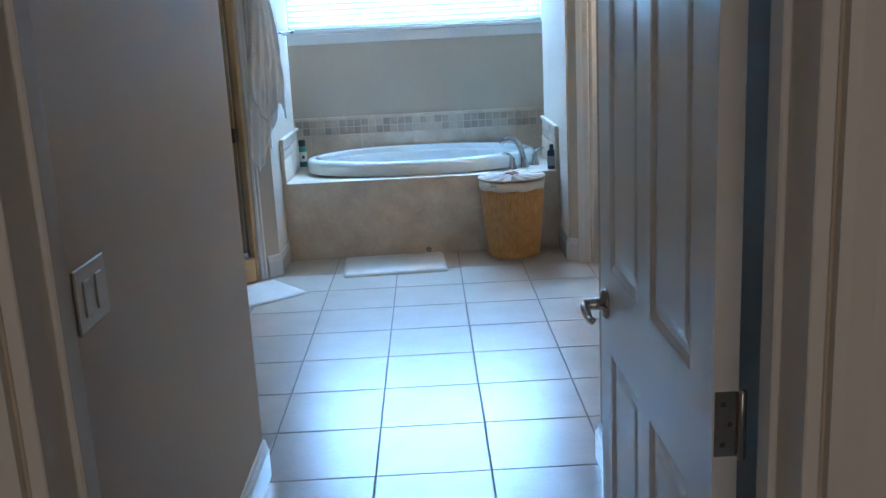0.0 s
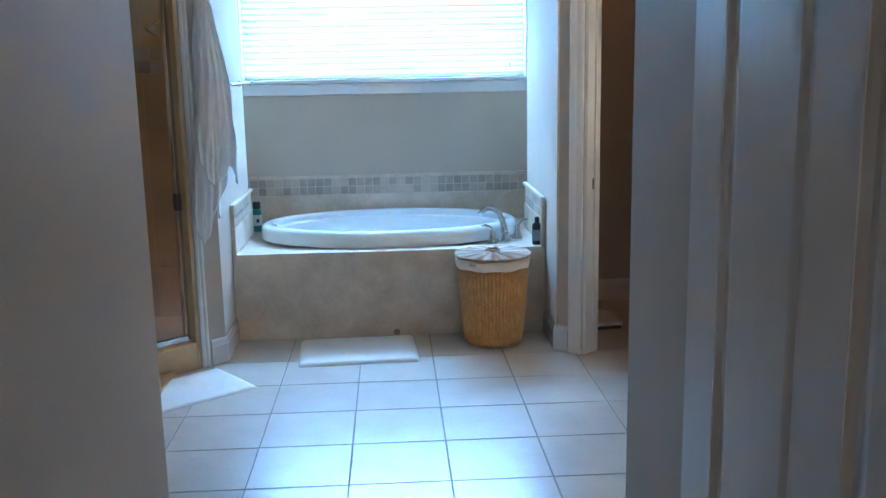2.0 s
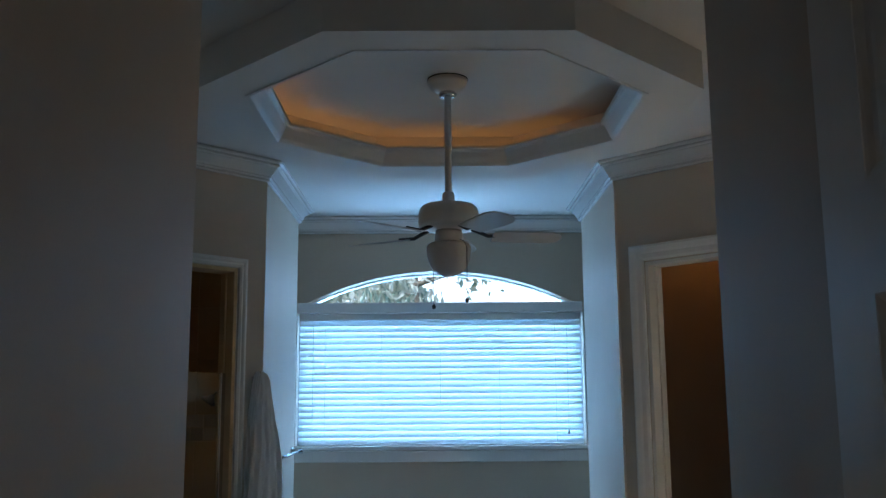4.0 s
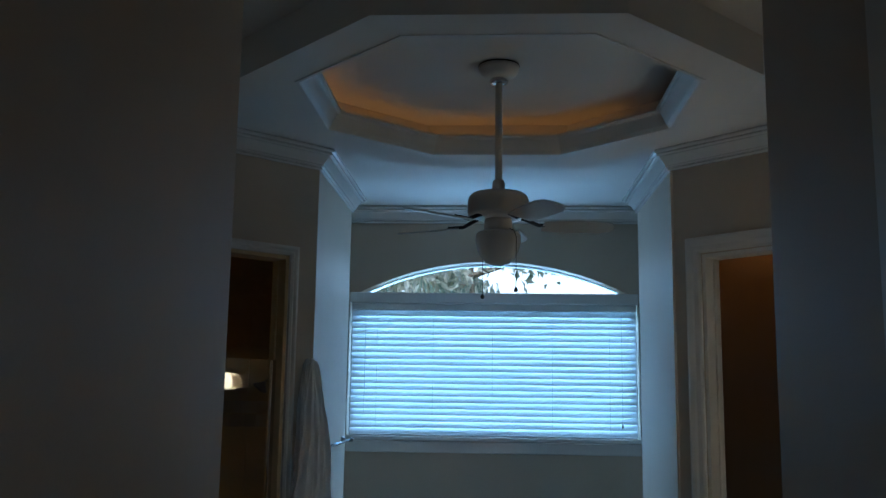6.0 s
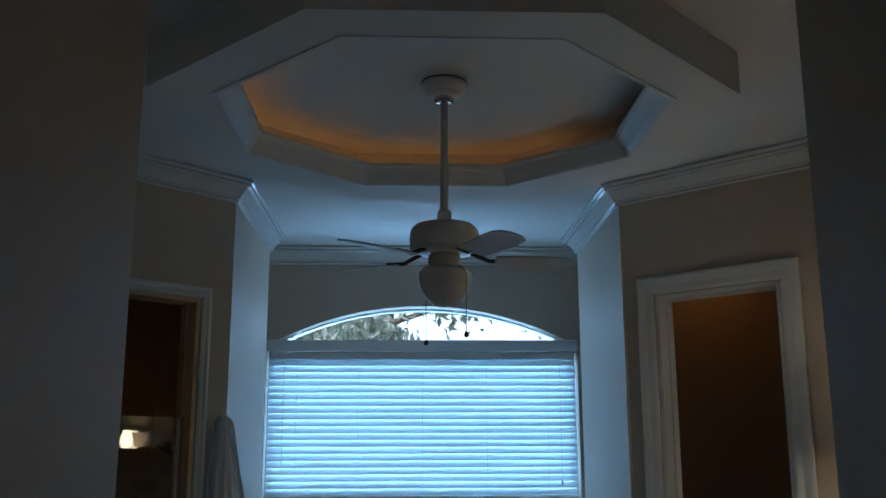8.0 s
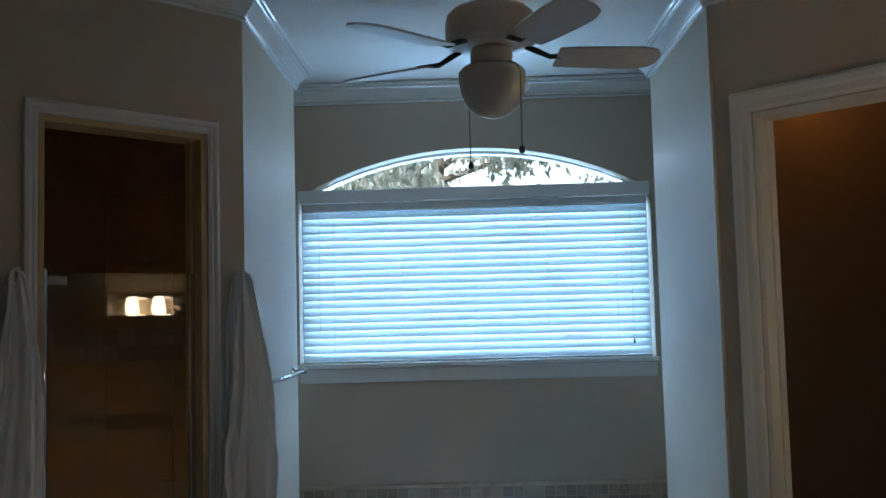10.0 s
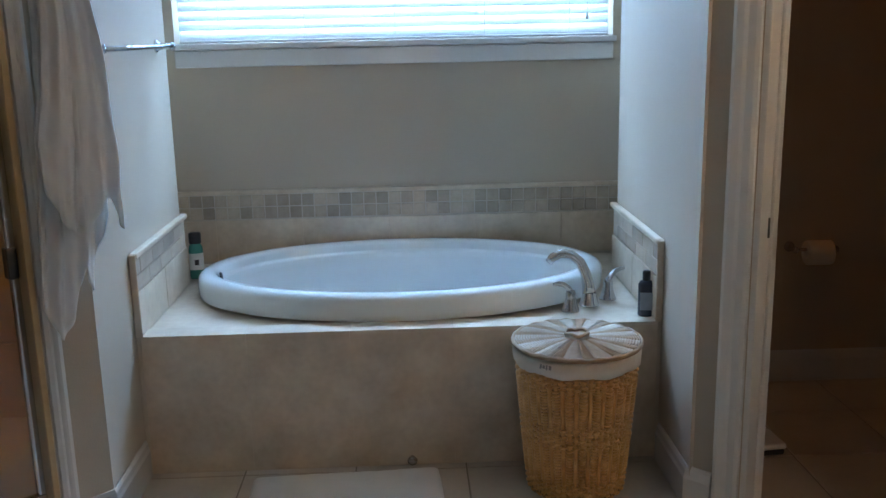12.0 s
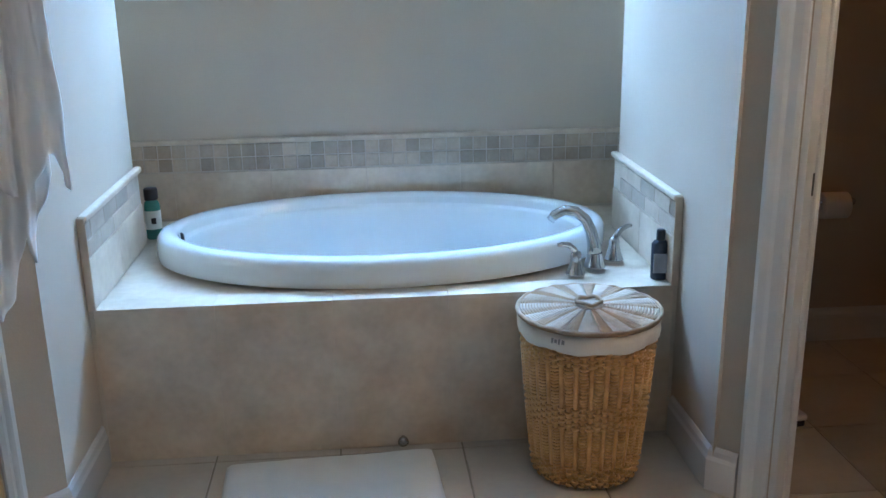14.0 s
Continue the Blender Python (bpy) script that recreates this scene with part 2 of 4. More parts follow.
def lathe(profile, n=32, bm=None, sx=1.0, sy=1.0, at=(0, 0, 0)):
    """Turns (radius, z) pairs round z; radius 0 closes an end."""
    bm = bm or bmesh.new()
    rings = []
    for r, z in profile:
        if r < 1e-6:
            rings.append([bm.verts.new((at[0], at[1], at[2] + z))])
        else:
            rings.append([bm.verts.new((at[0] + sx * r * math.cos(2 * math.pi * i / n), at[1] + sy * r * math.sin(2 * math.pi * i / n), at[2] + z)) for i in range(n)])
    for a, b in zip(rings, rings[1:]):
        for i in range(n):
            j = (i + 1) % n
            if len(a) == 1 and len(b) == 1:
                continue
            if len(a) == 1:
                bm.faces.new((a[0], b[i], b[j]))
            elif len(b) == 1:
                bm.faces.new((a[i], a[j], b[0]))
            else:
                bm.faces.new((a[i], a[j], b[j], b[i]))
    return bm


def tube(path, radius, n=10, bm=None, closed=False):
    """A round bar along 3D points; radius is one number or one for each point."""
    bm = bm or bmesh.new()
    path = [Vector(p) for p in path]
    k = len(path)
    radii = radius if isinstance(radius, (list, tuple)) else [radius] * k
    rings = []
    up = Vector((0, 0, 1))
    for i, p in enumerate(path):
        a = path[(i - 1) % k] if (closed or i) else p
        b = path[(i + 1) % k] if (closed or i < k - 1) else p
        t = (b - a).normalized()
        ref = up if abs(t.z) < 0.95 else Vector((1, 0, 0))
        u = t.cross(ref).normalized()
        w = u.cross(t).normalized()
        rings.append([bm.verts.new(p + radii[i] * (math.cos(2 * math.pi * j / n) * u + math.sin(2 * math.pi * j / n) * w)) for j in range(n)])
    last = k if closed else k - 1
    for i in range(last):
        a, b = rings[i], rings[(i + 1) % k]
        for j in range(n):
            bm.faces.new((a[j], a[(j + 1) % n], b[(j + 1) % n], b[j]))
    if not closed:
        bm.faces.new(rings[0][::-1])
        bm.faces.new(rings[-1])
    return bm


def moulding(profile, path, closed=False, bm=None):
    """Sweeps (distance from the wall, z) pairs along a plan polyline, with mitred corners; the room lies to the right of the path."""
    bm = bm or bmesh.new()
    pts = [Vector((x, y)) for x, y in path]
    k = len(pts)
    rings = []
    for i, p in enumerate(pts):
        dirs = []
        if i or closed:
            dirs.append((p - pts[i - 1]).normalized())
        if i < k - 1 or closed:
            dirs.append((pts[(i + 1) % k] - p).normalized())
        ns = [Vector((d.y, -d.x)) for d in dirs]
        nrm = (ns[0] + ns[-1]).normalized()
        nrm = nrm / max(0.3, nrm.dot(ns[0]))
        rings.append([bm.verts.new((p.x + nrm.x * o, p.y + nrm.y * o, z)) for o, z in profile])
    for i in range(k if closed else k - 1):
        a, b = rings[i], rings[(i + 1) % k]
        for j in range(len(profile) - 1):
            bm.faces.new((a[j], a[j + 1], b[j + 1], b[j]))
    if not closed:
        bm.faces.new(rings[0])
        bm.faces.new(rings[-1][::-1])
    return bm


def piece_mesh(name, w, h, t, bevel, material):
    """A tile of w by h in its local x and y, t thick, top face at z = t."""
    bm = box((-w / 2, -h / 2, 0), (w / 2, h / 2, t), bevel)
    bmesh.ops.recalc_face_normals(bm, faces=bm.faces)
    me = bpy.data.meshes.new(name)
    bm.to_mesh(me)
    bm.free()
    me.materials.append(material)
    return me


def lay(name, me, parent, m):
    ob = new(name, me)
    ob.parent = parent
    ob.matrix_basis = m
    return ob


# ---- plan ----
CZ = 3.045                      # ceiling
XL, XR = -1.577, 1.657            # side walls of the bathroom
A, B = (-0.87, 6.19), (0.964, 6.21)   # front corners of the two piers
PB = 7.306                      # back of the piers
BY = 7.70                       # window wall
NL, NR = -1.2, 1.3            # ends of the tub recess behind the piers
HL, HR, HY = -0.51, 0.645, 3.40      # entry passage
EY0, EY1 = 1.41, 1.55           # entry wall
JL, JR = -0.335, 0.512         # entry opening
LM = pose(A[0], A[1], 0, 0, 0, 45)    # wall with the shower: local x runs to the pier corner, y away from the room
RM = pose(B[0], B[1], 0, 0, 0, -45)   # wall with the toilet room
SH0, SH1, SHT = -0.785, -0.168, 2.455
TO0, TO1, TOT = 0.18, 0.77, 2.478
OC = (0.067, 4.99)              # middle of the ceiling tray
SZ = 2.897                      # underside of the dropped octagon round the tray
TZ = 3.068                      # top of the tray


def wall(name, bm, material=PAINT, label="matt beige painted wall"):
    return setting(part(name, bm, material), label, "wall")


# ---- floor, walls, ceiling ----
floor = setting(part("floor", box((-2.6, 1.402, -0.12), (3.1, 7.9, -0.004)), GROUT), "beige square ceramic tile floor with dark grout", "floor")
hall_floor = setting(part("hall_floor", box((-1.6, -1.6, -0.12), (1.7, 1.406, -0.002)), HALLFLOOR), "plain beige carpet floor of the hall", "floor")

wall("wall_entry_left", box((HL - 0.12, EY0, 0), (JL - 0.02, EY1, CZ)))
wall("wall_entry_right", box((JR + 0.02, EY0, 0), (HR + 0.12, EY1, CZ)))
wall("wall_entry_header", box((JL - 0.02, EY0, 2.45), (JR + 0.02, EY1, CZ)))
wall("wall_passage_left", box((HL - 0.12, EY1 + 0.002, 0), (HL, HY, CZ)))
wall("wall_passage_right", box((HR, EY1 + 0.002, 0), (HR + 0.12, HY, CZ)))
wall("wall_south_left", box((XL - 0.12, HY - 0.12, 0), (HL - 0.122, HY, CZ)))
wall("wall_south_right", box((HR + 0.122, HY - 0.12, 0), (XR + 0.12, HY, CZ)))
wall("wall_west", box((XL - 0.12, HY + 0.002, 0), (XL, 5.483, CZ)))
wall("wall_east", box((XR, HY + 0.002, 0), (XR + 0.12, 5.517, CZ)))
# wall with the shower opening
wall("wall_shower_left", box((-1.0, 0, 0), (SH0, 0.12, CZ), m=LM))
wall("wall_shower_right", box((SH1, 0, 0), (0, 0.12, CZ), m=LM))
wall("wall_shower_header", box((SH0, 0, SHT), (SH1, 0.12, CZ), m=LM))
# wall with the toilet room opening
wall("wall_toilet_left", box((0, 0, 0), (TO0, 0.12, CZ), m=RM))
wall("wall_toilet_right", box((TO1, 0, 0), (0.98, 0.12, CZ), m=RM))
wall("wall_toilet_header", box((TO0, 0, TOT), (TO1, 0.12, CZ), m=RM))
# piers beside the tub
wall("wall_pier_left", prism([(A[0], A[1] + 0.002), (A[0], PB), (-0.99, PB), (-0.99, A[1] + 0.06)], 0, CZ))
wall("wall_pier_right", prism([(B[0], A[1] + 0.002), (B[0] + 0.12, A[1] + 0.06), (B[0] + 0.12, PB), (B[0], PB)], 0, CZ))
wall("wall_recess_left", box((NL - 0.1, PB - 0.12, 0), (-0.992, PB, CZ)))
wall("wall_recess_left_end", box((NL - 0.1, PB + 0.002, 0), (NL, BY, CZ)))
wall("wall_recess_right", box((B[0] + 0.122, PB - 0.03, 0), (2.95, PB, CZ)))
wall("wall_recess_right_end", box((NR, PB + 0.002, 0), (NR + 0.1, BY, CZ)))

# window wall with an arched opening
WX, WH, WZ0, WZ1, WRISE, WTR = 0.045, 0.972, 1.50, 2.458, 0.212, 2.385
AH = 0.90


def arch_points(cx, half, z, rise, n=25):
    r = (half * half + rise * rise) / (2 * rise)
    a = math.asin(half / r)
    return [(cx + r * math.sin(-a + 2 * a * i / (n - 1)), z - (r - rise) + r * math.cos(-a + 2 * a * i / (n - 1))) for i in range(n)]


def holed_wall(name, outline, hole, y0, y1, material, label):
    bm = bmesh.new()
    loops = []
    for pts in (outline, hole):
        vs = [bm.verts.new((x, y0, z)) for x, z in pts]
        loops.append([bm.edges.new((vs[i], vs[(i + 1) % len(vs)])) for i in range(len(vs))])
    bmesh.ops.triangle_fill(bm, use_beauty=True, edges=loops[0] + loops[1])
    r = bmesh.ops.extrude_face_region(bm, geom=list(bm.faces))
    for v in r["geom"]:
        if isinstance(v, bmesh.types.BMVert):
            v.co.y = y1
    return wall(name, bm, material, label)


hole = [(WX - WH, WZ0), (WX + WH, WZ0), (WX + WH, WZ1)] + arch_points(WX, AH, WZ1 + 0.001, WRISE)[::-1] + [(WX - WH, WZ1)]
holed_wall("wall_window", [(-1.3, 0), (1.4, 0), (1.4, 3.3), (-1.3, 3.3)], hole, BY, BY + 0.2, PAINT, "matt beige wall with an arched window opening")
holed_wall("wall_outside", [(-4.5, -0.1), (4.5, -0.1), (4.5, 3.6), (-4.5, 3.6)], hole, BY + 0.203, BY + 0.26, STUCCO, "stucco outer face of the house wall")

# shower stall, toilet room and hall shells
shower_back = wall("shower_wall_back", box((-2.5, 7.08, 0), (-0.995, 7.18, CZ)), SHOWER, "tan tiled shower wall")
shower_left = wall("shower_wall_left", box((-2.5, 5.38, 0), (-2.4, 7.078, CZ)), SHOWER, "tan tiled shower wall")
wall("shower_wall_front", box((-2.498, 5.28, 0), (XL - 0.122, 5.378, CZ)), SHOWER, "tan tiled shower wall")
wall("shower_wall_right", box((-1.10, 6.25, 0), (-0.993, 7.078, CZ)), SHOWER, "tan tiled shower wall")
wall("toilet_wall_right", box((2.85, 5.3, 0), (2.95, PB - 0.032, CZ)))
wall("toilet_wall_front", box((XR + 0.122, 5.2, 0), (2.95, 5.298, CZ)))
# The back wall pieces leave an invented opening for the fill lamp.
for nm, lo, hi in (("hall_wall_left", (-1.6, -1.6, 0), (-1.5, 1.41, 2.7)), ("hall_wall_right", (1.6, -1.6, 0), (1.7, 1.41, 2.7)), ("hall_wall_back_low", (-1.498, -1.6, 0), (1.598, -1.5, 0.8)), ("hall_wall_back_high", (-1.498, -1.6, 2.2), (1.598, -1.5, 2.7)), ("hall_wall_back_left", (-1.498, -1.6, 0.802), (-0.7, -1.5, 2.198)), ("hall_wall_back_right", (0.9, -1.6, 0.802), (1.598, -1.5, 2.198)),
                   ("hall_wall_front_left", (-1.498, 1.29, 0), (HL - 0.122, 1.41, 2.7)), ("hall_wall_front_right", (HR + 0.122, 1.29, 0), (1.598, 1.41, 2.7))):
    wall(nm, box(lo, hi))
# Unseen panel behind the fill lamp, added to block sky and sun.
setting(part("hall_light_blocker", box((-0.75, -1.64, 0.76), (0.95, -1.605, 2.24)), LINER), "unseen cream panel that keeps sky light out of the hall", "window shade")
setting(part("hall_ceiling", box((-1.6, -1.6, 2.702), (1.7, 1.408, 2.8)), CEIL), "white painted ceiling", "ceiling")

# ceiling with an octagonal tray
def octagon(apothem, c=OC):
    r = apothem / math.cos(math.pi / 8)
    return [(c[0] + r * math.cos(math.pi / 8 + k * math.pi / 4), c[1] + r * math.sin(math.pi / 8 + k * math.pi / 4)) for k in range(8)]


bm = bmesh.new()
loops = []
for pts in ([(-2.46, 1.41), (2.96, 1.41), (2.96, BY), (-2.46, BY)], octagon(0.885)):
    vs = [bm.verts.new((x, y, CZ)) for x, y in pts]
    loops += [bm.edges.new((vs[i], vs[(i + 1) % len(vs)])) for i in range(len(vs))]
bmesh.ops.triangle_fill(bm, use_beauty=True, edges=loops)
r = bmesh.ops.extrude_face_region(bm, geom=list(bm.faces))
for v in r["geom"]:
    if isinstance(v, bmesh.types.BMVert):
        v.co.z = CZ + 0.03
setting(part("ceiling", bm, CEIL), "white ceiling with an octagonal opening for the tray", "ceiling")
# dropped octagonal soffit, with the upright sides of the tray inside it
SECTION = [(0.735, SZ), (0.94, SZ), (0.94, CZ - 0.001), (0.85, CZ - 0.001), (0.85, TZ), (0.82, TZ), (0.82, SZ + 0.02), (0.735, SZ + 0.02)]
bm = bmesh.new()
rings = [[bm.verts.new((*p, z)) for p in octagon(ap, (OC[0], OC[1] + 0.04) if ap > 0.9 else OC)] for ap, z in SECTION]
for a_, b_ in zip(rings, rings[1:] + rings[:1]):
    for i in range(8):
        bm.faces.new((a_[i], a_[(i + 1) % 8], b_[(i + 1) % 8], b_[i]))
setting(part("ceiling_soffit", bm, CEIL), "white dropped octagonal ceiling band round the tray", "ceiling")
setting(part("ceiling_tray_top", prism(octagon(0.835), TZ - 0.003, TZ + 0.04), CEIL), "white raised ceiling inside the octagonal tray", "ceiling")
# crown inside the tray
TRAYP = [(-0.012, SZ - 0.0005), (-0.01, SZ - 0.004), (0.004, SZ - 0.004), (0.009, SZ - 0.001), (0.014, SZ + 0.006), (0.02, SZ + 0.013), (0.031, SZ + 0.034), (0.044, SZ + 0.055), (0.05, SZ + 0.061), (0.058, SZ + 0.064), (0.063, SZ + 0.07), (0.063, SZ + 0.08), (0.055, SZ + 0.083), (0.04, SZ + 0.075), (0.018, SZ + 0.04), (0.0, SZ + 0.0195)]
setting(part("trim_tray_crown", moulding(TRAYP, octagon(0.735)[::-1], closed=True), TRIMSOFT), "white crown moulding inside the ceiling tray", "trim")

# crown and base mouldings
def bead(o, z, r, a0, a1, k=5):
    """Points of a small round on the moulding's profile, angles from the wall's outward direction."""
    return [(o + r * math.cos(radians(a0 + (a1 - a0) * i / k)), CZ + z + r * math.sin(radians(a0 + (a1 - a0) * i / k))) for i in range(k + 1)]


CROWN = [(0, CZ - 0.112)] + bead(0.008, -0.104, 0.008, -90, 70) + [(0.014, CZ - 0.094)] + bead(0.018, -0.088, 0.006, -80, 40) + [(0.03, CZ - 0.074), (0.042, CZ - 0.056), (0.054, CZ - 0.04)] + bead(0.062, -0.03, 0.009, -100, 50) + bead(0.074, -0.013, 0.011, -80, 80) + [(0.078, CZ - 0.001)]
ROOM = [(HL, HY), (XL, HY), (XL, 5.483), A, (A[0], PB), (NL, PB), (NL, BY), (NR, BY), (NR, PB), (B[0], PB), B, (XR, 5.517), (XR, HY), (HR, HY)]
setting(part("trim_crown", moulding(CROWN, ROOM), TRIM), "white crown moulding round the ceiling", "trim")
BASE = [(0, 0.0), (0.016, 0.0), (0.016, 0.10), (0.012, 0.112), (0.010, 0.128), (0.004, 0.14), (0, 0.14)]


def along(m, x):
    p = m @ Vector((x, 0, 0))
    return (p.x, p.y)


for nm, pts in (("baseboard_passage_left", [(HL, EY1 + 0.03), (HL, HY), (XL, HY), (XL, 5.483), along(LM, SH0 - 0.07)]),
                ("baseboard_pier_left", [along(LM, SH1 + 0.07), A, (A[0], 6.552)]),
                ("baseboard_pier_right", [(B[0], 6.552), B, along(RM, TO0 - 0.095)]),
                ("baseboard_passage_right", [along(RM, TO1 + 0.095), (XR, 5.517), (XR, HY), (HR, HY), (HR, EY1 + 0.03)]),
                ("baseboard_toilet", [(B[0] + 0.12, 6.4), (B[0] + 0.12, PB - 0.03), (2.85, PB - 0.03), (2.85, 5.3)])):
    setting(part(nm, moulding(BASE, pts), TRIM), "white painted baseboard", "baseboard")


# ---- casings, jambs ----
def casing_frame(name, m, x0, x1, top, width, depth, z0=0.0, lining=None):
    """Moulded casing on the room face of a wall, with jamb lining."""
    frame_ob = setting(thing(name, "white moulded door casing", "door frame"))
    prof = [(0.0, 0.0), (0.0, -0.014), (0.012, -0.019), (width * 0.45, -0.016), (width * 0.6, -0.021), (width - 0.012, -0.024), (width, -0.02), (width, 0.0)]

    def strip(a, b, ua, ub, out):
        bm2 = bmesh.new()
        ra = [bm2.verts.new(m @ Vector((a[0] + out[0] * o + ua[0] * o, y, a[1] + out[1] * o + ua[1] * o))) for o, y in prof]
        rb = [bm2.verts.new(m @ Vector((b[0] + out[0] * o + ub[0] * o, y, b[1] + out[1] * o + ub[1] * o))) for o, y in prof]
        for i in range(len(prof) - 1):
            bm2.faces.new((ra[i], ra[i + 1], rb[i + 1], rb[i]))
        bm2.faces.new(ra)
        bm2.faces.new(rb[::-1])
        return bm2
    g = 0.006
    part("casing", strip((x0 - g, z0), (x0 - g, top + g), (0, 0), (0, 1), (-1, 0)), TRIMSOFT, frame_ob)
    part("casing", strip((x1 + g, z0), (x1 + g, top + g), (0, 0), (0, 1), (1, 0)), TRIMSOFT, frame_ob)
    part("casing", strip((x0 - g, top + g), (x1 + g, top + g), (-1, 0), (1, 0), (0, 1)), TRIMSOFT, frame_ob)
    t = 0.018
    part("jamb", box((x0 - 0.001, -0.003, z0), (x0 + t, depth + 0.003, top), 0.002, m=m), lining or TRIMSOFT, frame_ob)
    part("jamb", box((x1 - t, -0.003, z0), (x1 + 0.001, depth + 0.003, top), 0.002, m=m), lining or TRIMSOFT, frame_ob)
    part("jamb", box((x0 + t, -0.003, top - t), (x1 - t, depth + 0.003, top + 0.001), 0.002, m=m), lining or TRIMSOFT, frame_ob)
    for lo, hi in (((x0 + t, depth * 0.5, z0), (x0 + t + 0.011, depth * 0.5 + 0.035, top - t)), ((x1 - t - 0.011, depth * 0.5, z0), (x1 - t, depth * 0.5 + 0.035, top - t))):
        part("stop", box(lo, hi, 0.003, m=m), lining or TRIMSOFT, frame_ob)
    return frame_ob


casing_frame("door_frame_toilet", RM, TO0, TO1, TOT, 0.08, 0.12)
casing_frame("door_frame_shower", LM, SH0, SH1, SHT, 0.045, 0.12, 0.0, SHOWER)
EM = pose(0, EY0, 0)
casing_frame("door_frame_entry", EM, JL - 0.018, JR + 0.018, 2.45, 0.09, EY1 - EY0)
bmc = [(0.0, 0.0), (0.0, -0.014), (0.012, -0.019), (0.05, -0.016), (0.075, -0.024), (0.09, -0.02), (0.09, 0.0)]
inner = setting(thing("door_frame_entry_inside", "white moulded door casing", "door frame"))
for x, sgn in ((JL - 0.006, -1), (JR + 0.006, 1)):
    bm = bmesh.new()
    ra = [bm.verts.new((x + sgn * o, EY1 - y, 0)) for o, y in bmc]
    rb = [bm.verts.new((x + sgn * o, EY1 - y, 2.45)) for o, y in bmc]
    for i in range(len(bmc) - 1):
        bm.faces.new((ra[i], ra[i + 1], rb[i + 1], rb[i]))
    bm.faces.new(ra)
    bm.faces.new(rb[::-1])
    part("casing", bm, TRIMSOFT, inner)


# ---- panelled doors ----
def panel_door(name, w, h, label, m, panels, t=0.035):
    """Hinge edge at local x = 0, leaf along +x, thickness along y, both faces panelled."""
    d = thing(name, label, "door", m)
    bm = bmesh.new()
    face = 0.007
    box((0, -t / 2 + face, 0), (w, t / 2 - face, h), 0, bm)
    cols = sorted({0, w} | {p[0] for p in panels} | {p[1] for p in panels})
    rows = sorted({0, h} | {p[2] for p in panels} | {p[3] for p in panels})
    for side in (-1, 1):
        for i in range(len(cols) - 1):
            for j in range(len(rows) - 1):
                cx, cz = (cols[i] + cols[i + 1]) / 2, (rows[j] + rows[j + 1]) / 2
                if any(p[0] < cx < p[1] and p[2] < cz < p[3] for p in panels):
                    continue
                y0, y1 = (-t / 2, -t / 2 + face) if side < 0 else (t / 2 - face, t / 2)
                box((cols[i], y0, rows[j]), (cols[i + 1], y1, rows[j + 1]), 0, bm)
    bmesh.ops.remove_doubles(bm, verts=bm.verts, dist=0.0002)
    leaf = part("leaf", bm, DOORP, d)
    for p in panels:
        for side in (-1, 1):
            bm = bmesh.new()
            y_in, y_out = side * (t / 2 - face), side * (t / 2 - 0.001)
            steps = [(0.0, y_out - side * 0.0005), (0.006, y_out - side * 0.002), (0.014, y_in + side * 0.0006), (0.026, y_in + side * 0.0008), (0.036, y_out - side * 0.003), (0.042, y_out - side * 0.0022)]
            rings = []
            for o, y in steps:
                rings.append([bm.verts.new(v) for v in ((p[0] + o, y, p[2] + o), (p[1] - o, y, p[2] + o), (p[1] - o, y, p[3] - o), (p[0] + o, y, p[3] - o))])
            for a_, b_ in zip(rings, rings[1:]):
                for k in range(4):
                    bm.faces.new((a_[k], a_[(k + 1) % 4], b_[(k + 1) % 4], b_[k]))
            bm.faces.new(rings[-1])
            part("panel", bm, DOORP, d)
    return d


DW = 0.81
dp = []
for x0, x1 in ((0.113, 0.358), (0.453, 0.698)):
    dp += [(x0, x1, 0.22, 0.763), (x0, x1, 0.953, 1.86), (x0, x1, 1.98, 2.28)]
door = panel_door("door_1", DW, 2.42, "white six-panel door standing open against the passage wall", pose(0.496, 1.632, 0.012, 0, 0, 90.2), dp)
for z in (0.25, 0.915, 1.58, 2.2):
    leaf_plate = part("hinge", box((-0.0022, -0.0165, z - 0.048), (-0.0002, 0.0155, z + 0.048), 0.0007), NICKEL, door, "satin nickel butt hinge")
    part("knuckle", lathe([(0, -0.052), (0.004, -0.051), (0.0062, -0.048), (0.0062, 0.048), (0.004, 0.051), (0, 0.052)], 12), NICKEL, leaf_plate, "", True, pose(-0.006, -0.021, z))
    for dz in (-0.03, 0.0, 0.03):
        part("screw", lathe([(0.004, 0.0), (0.0032, 0.0008), (0, 0.001)], 10), DARKMETAL, leaf_plate, "", True, pose(-0.0023, 0.004 if dz else -0.006, z + dz, 0, -90, 0))
hd = part("handle", lathe([(0, 0), (0.033, 0), (0.033, 0.004), (0.027, 0.010), (0.014, 0.013), (0.012, 0.03), (0.0115, 0.05), (0, 0.052)], 28), NICKEL, door, "satin nickel lever handle", True, pose(DW - 0.065, 0.0175, 0.865, -90, 0, 0))
part("lever", tube([(0, 0, 0.044), (-0.014, 0, 0.05), (-0.03, 0.004, 0.051), (-0.06, 0.012, 0.05), (-0.085, 0.009, 0.049), (-0.102, 0.002, 0.048)], [0.0095, 0.0105, 0.01, 0.009, 0.008, 0.006], 12), NICKEL, hd, "", True)
part("latch_plate", box((DW - 0.0005, -0.012, 0.835), (DW + 0.001, 0.012, 0.895), 0.0), NICKEL, door, "brass-toned latch plate")
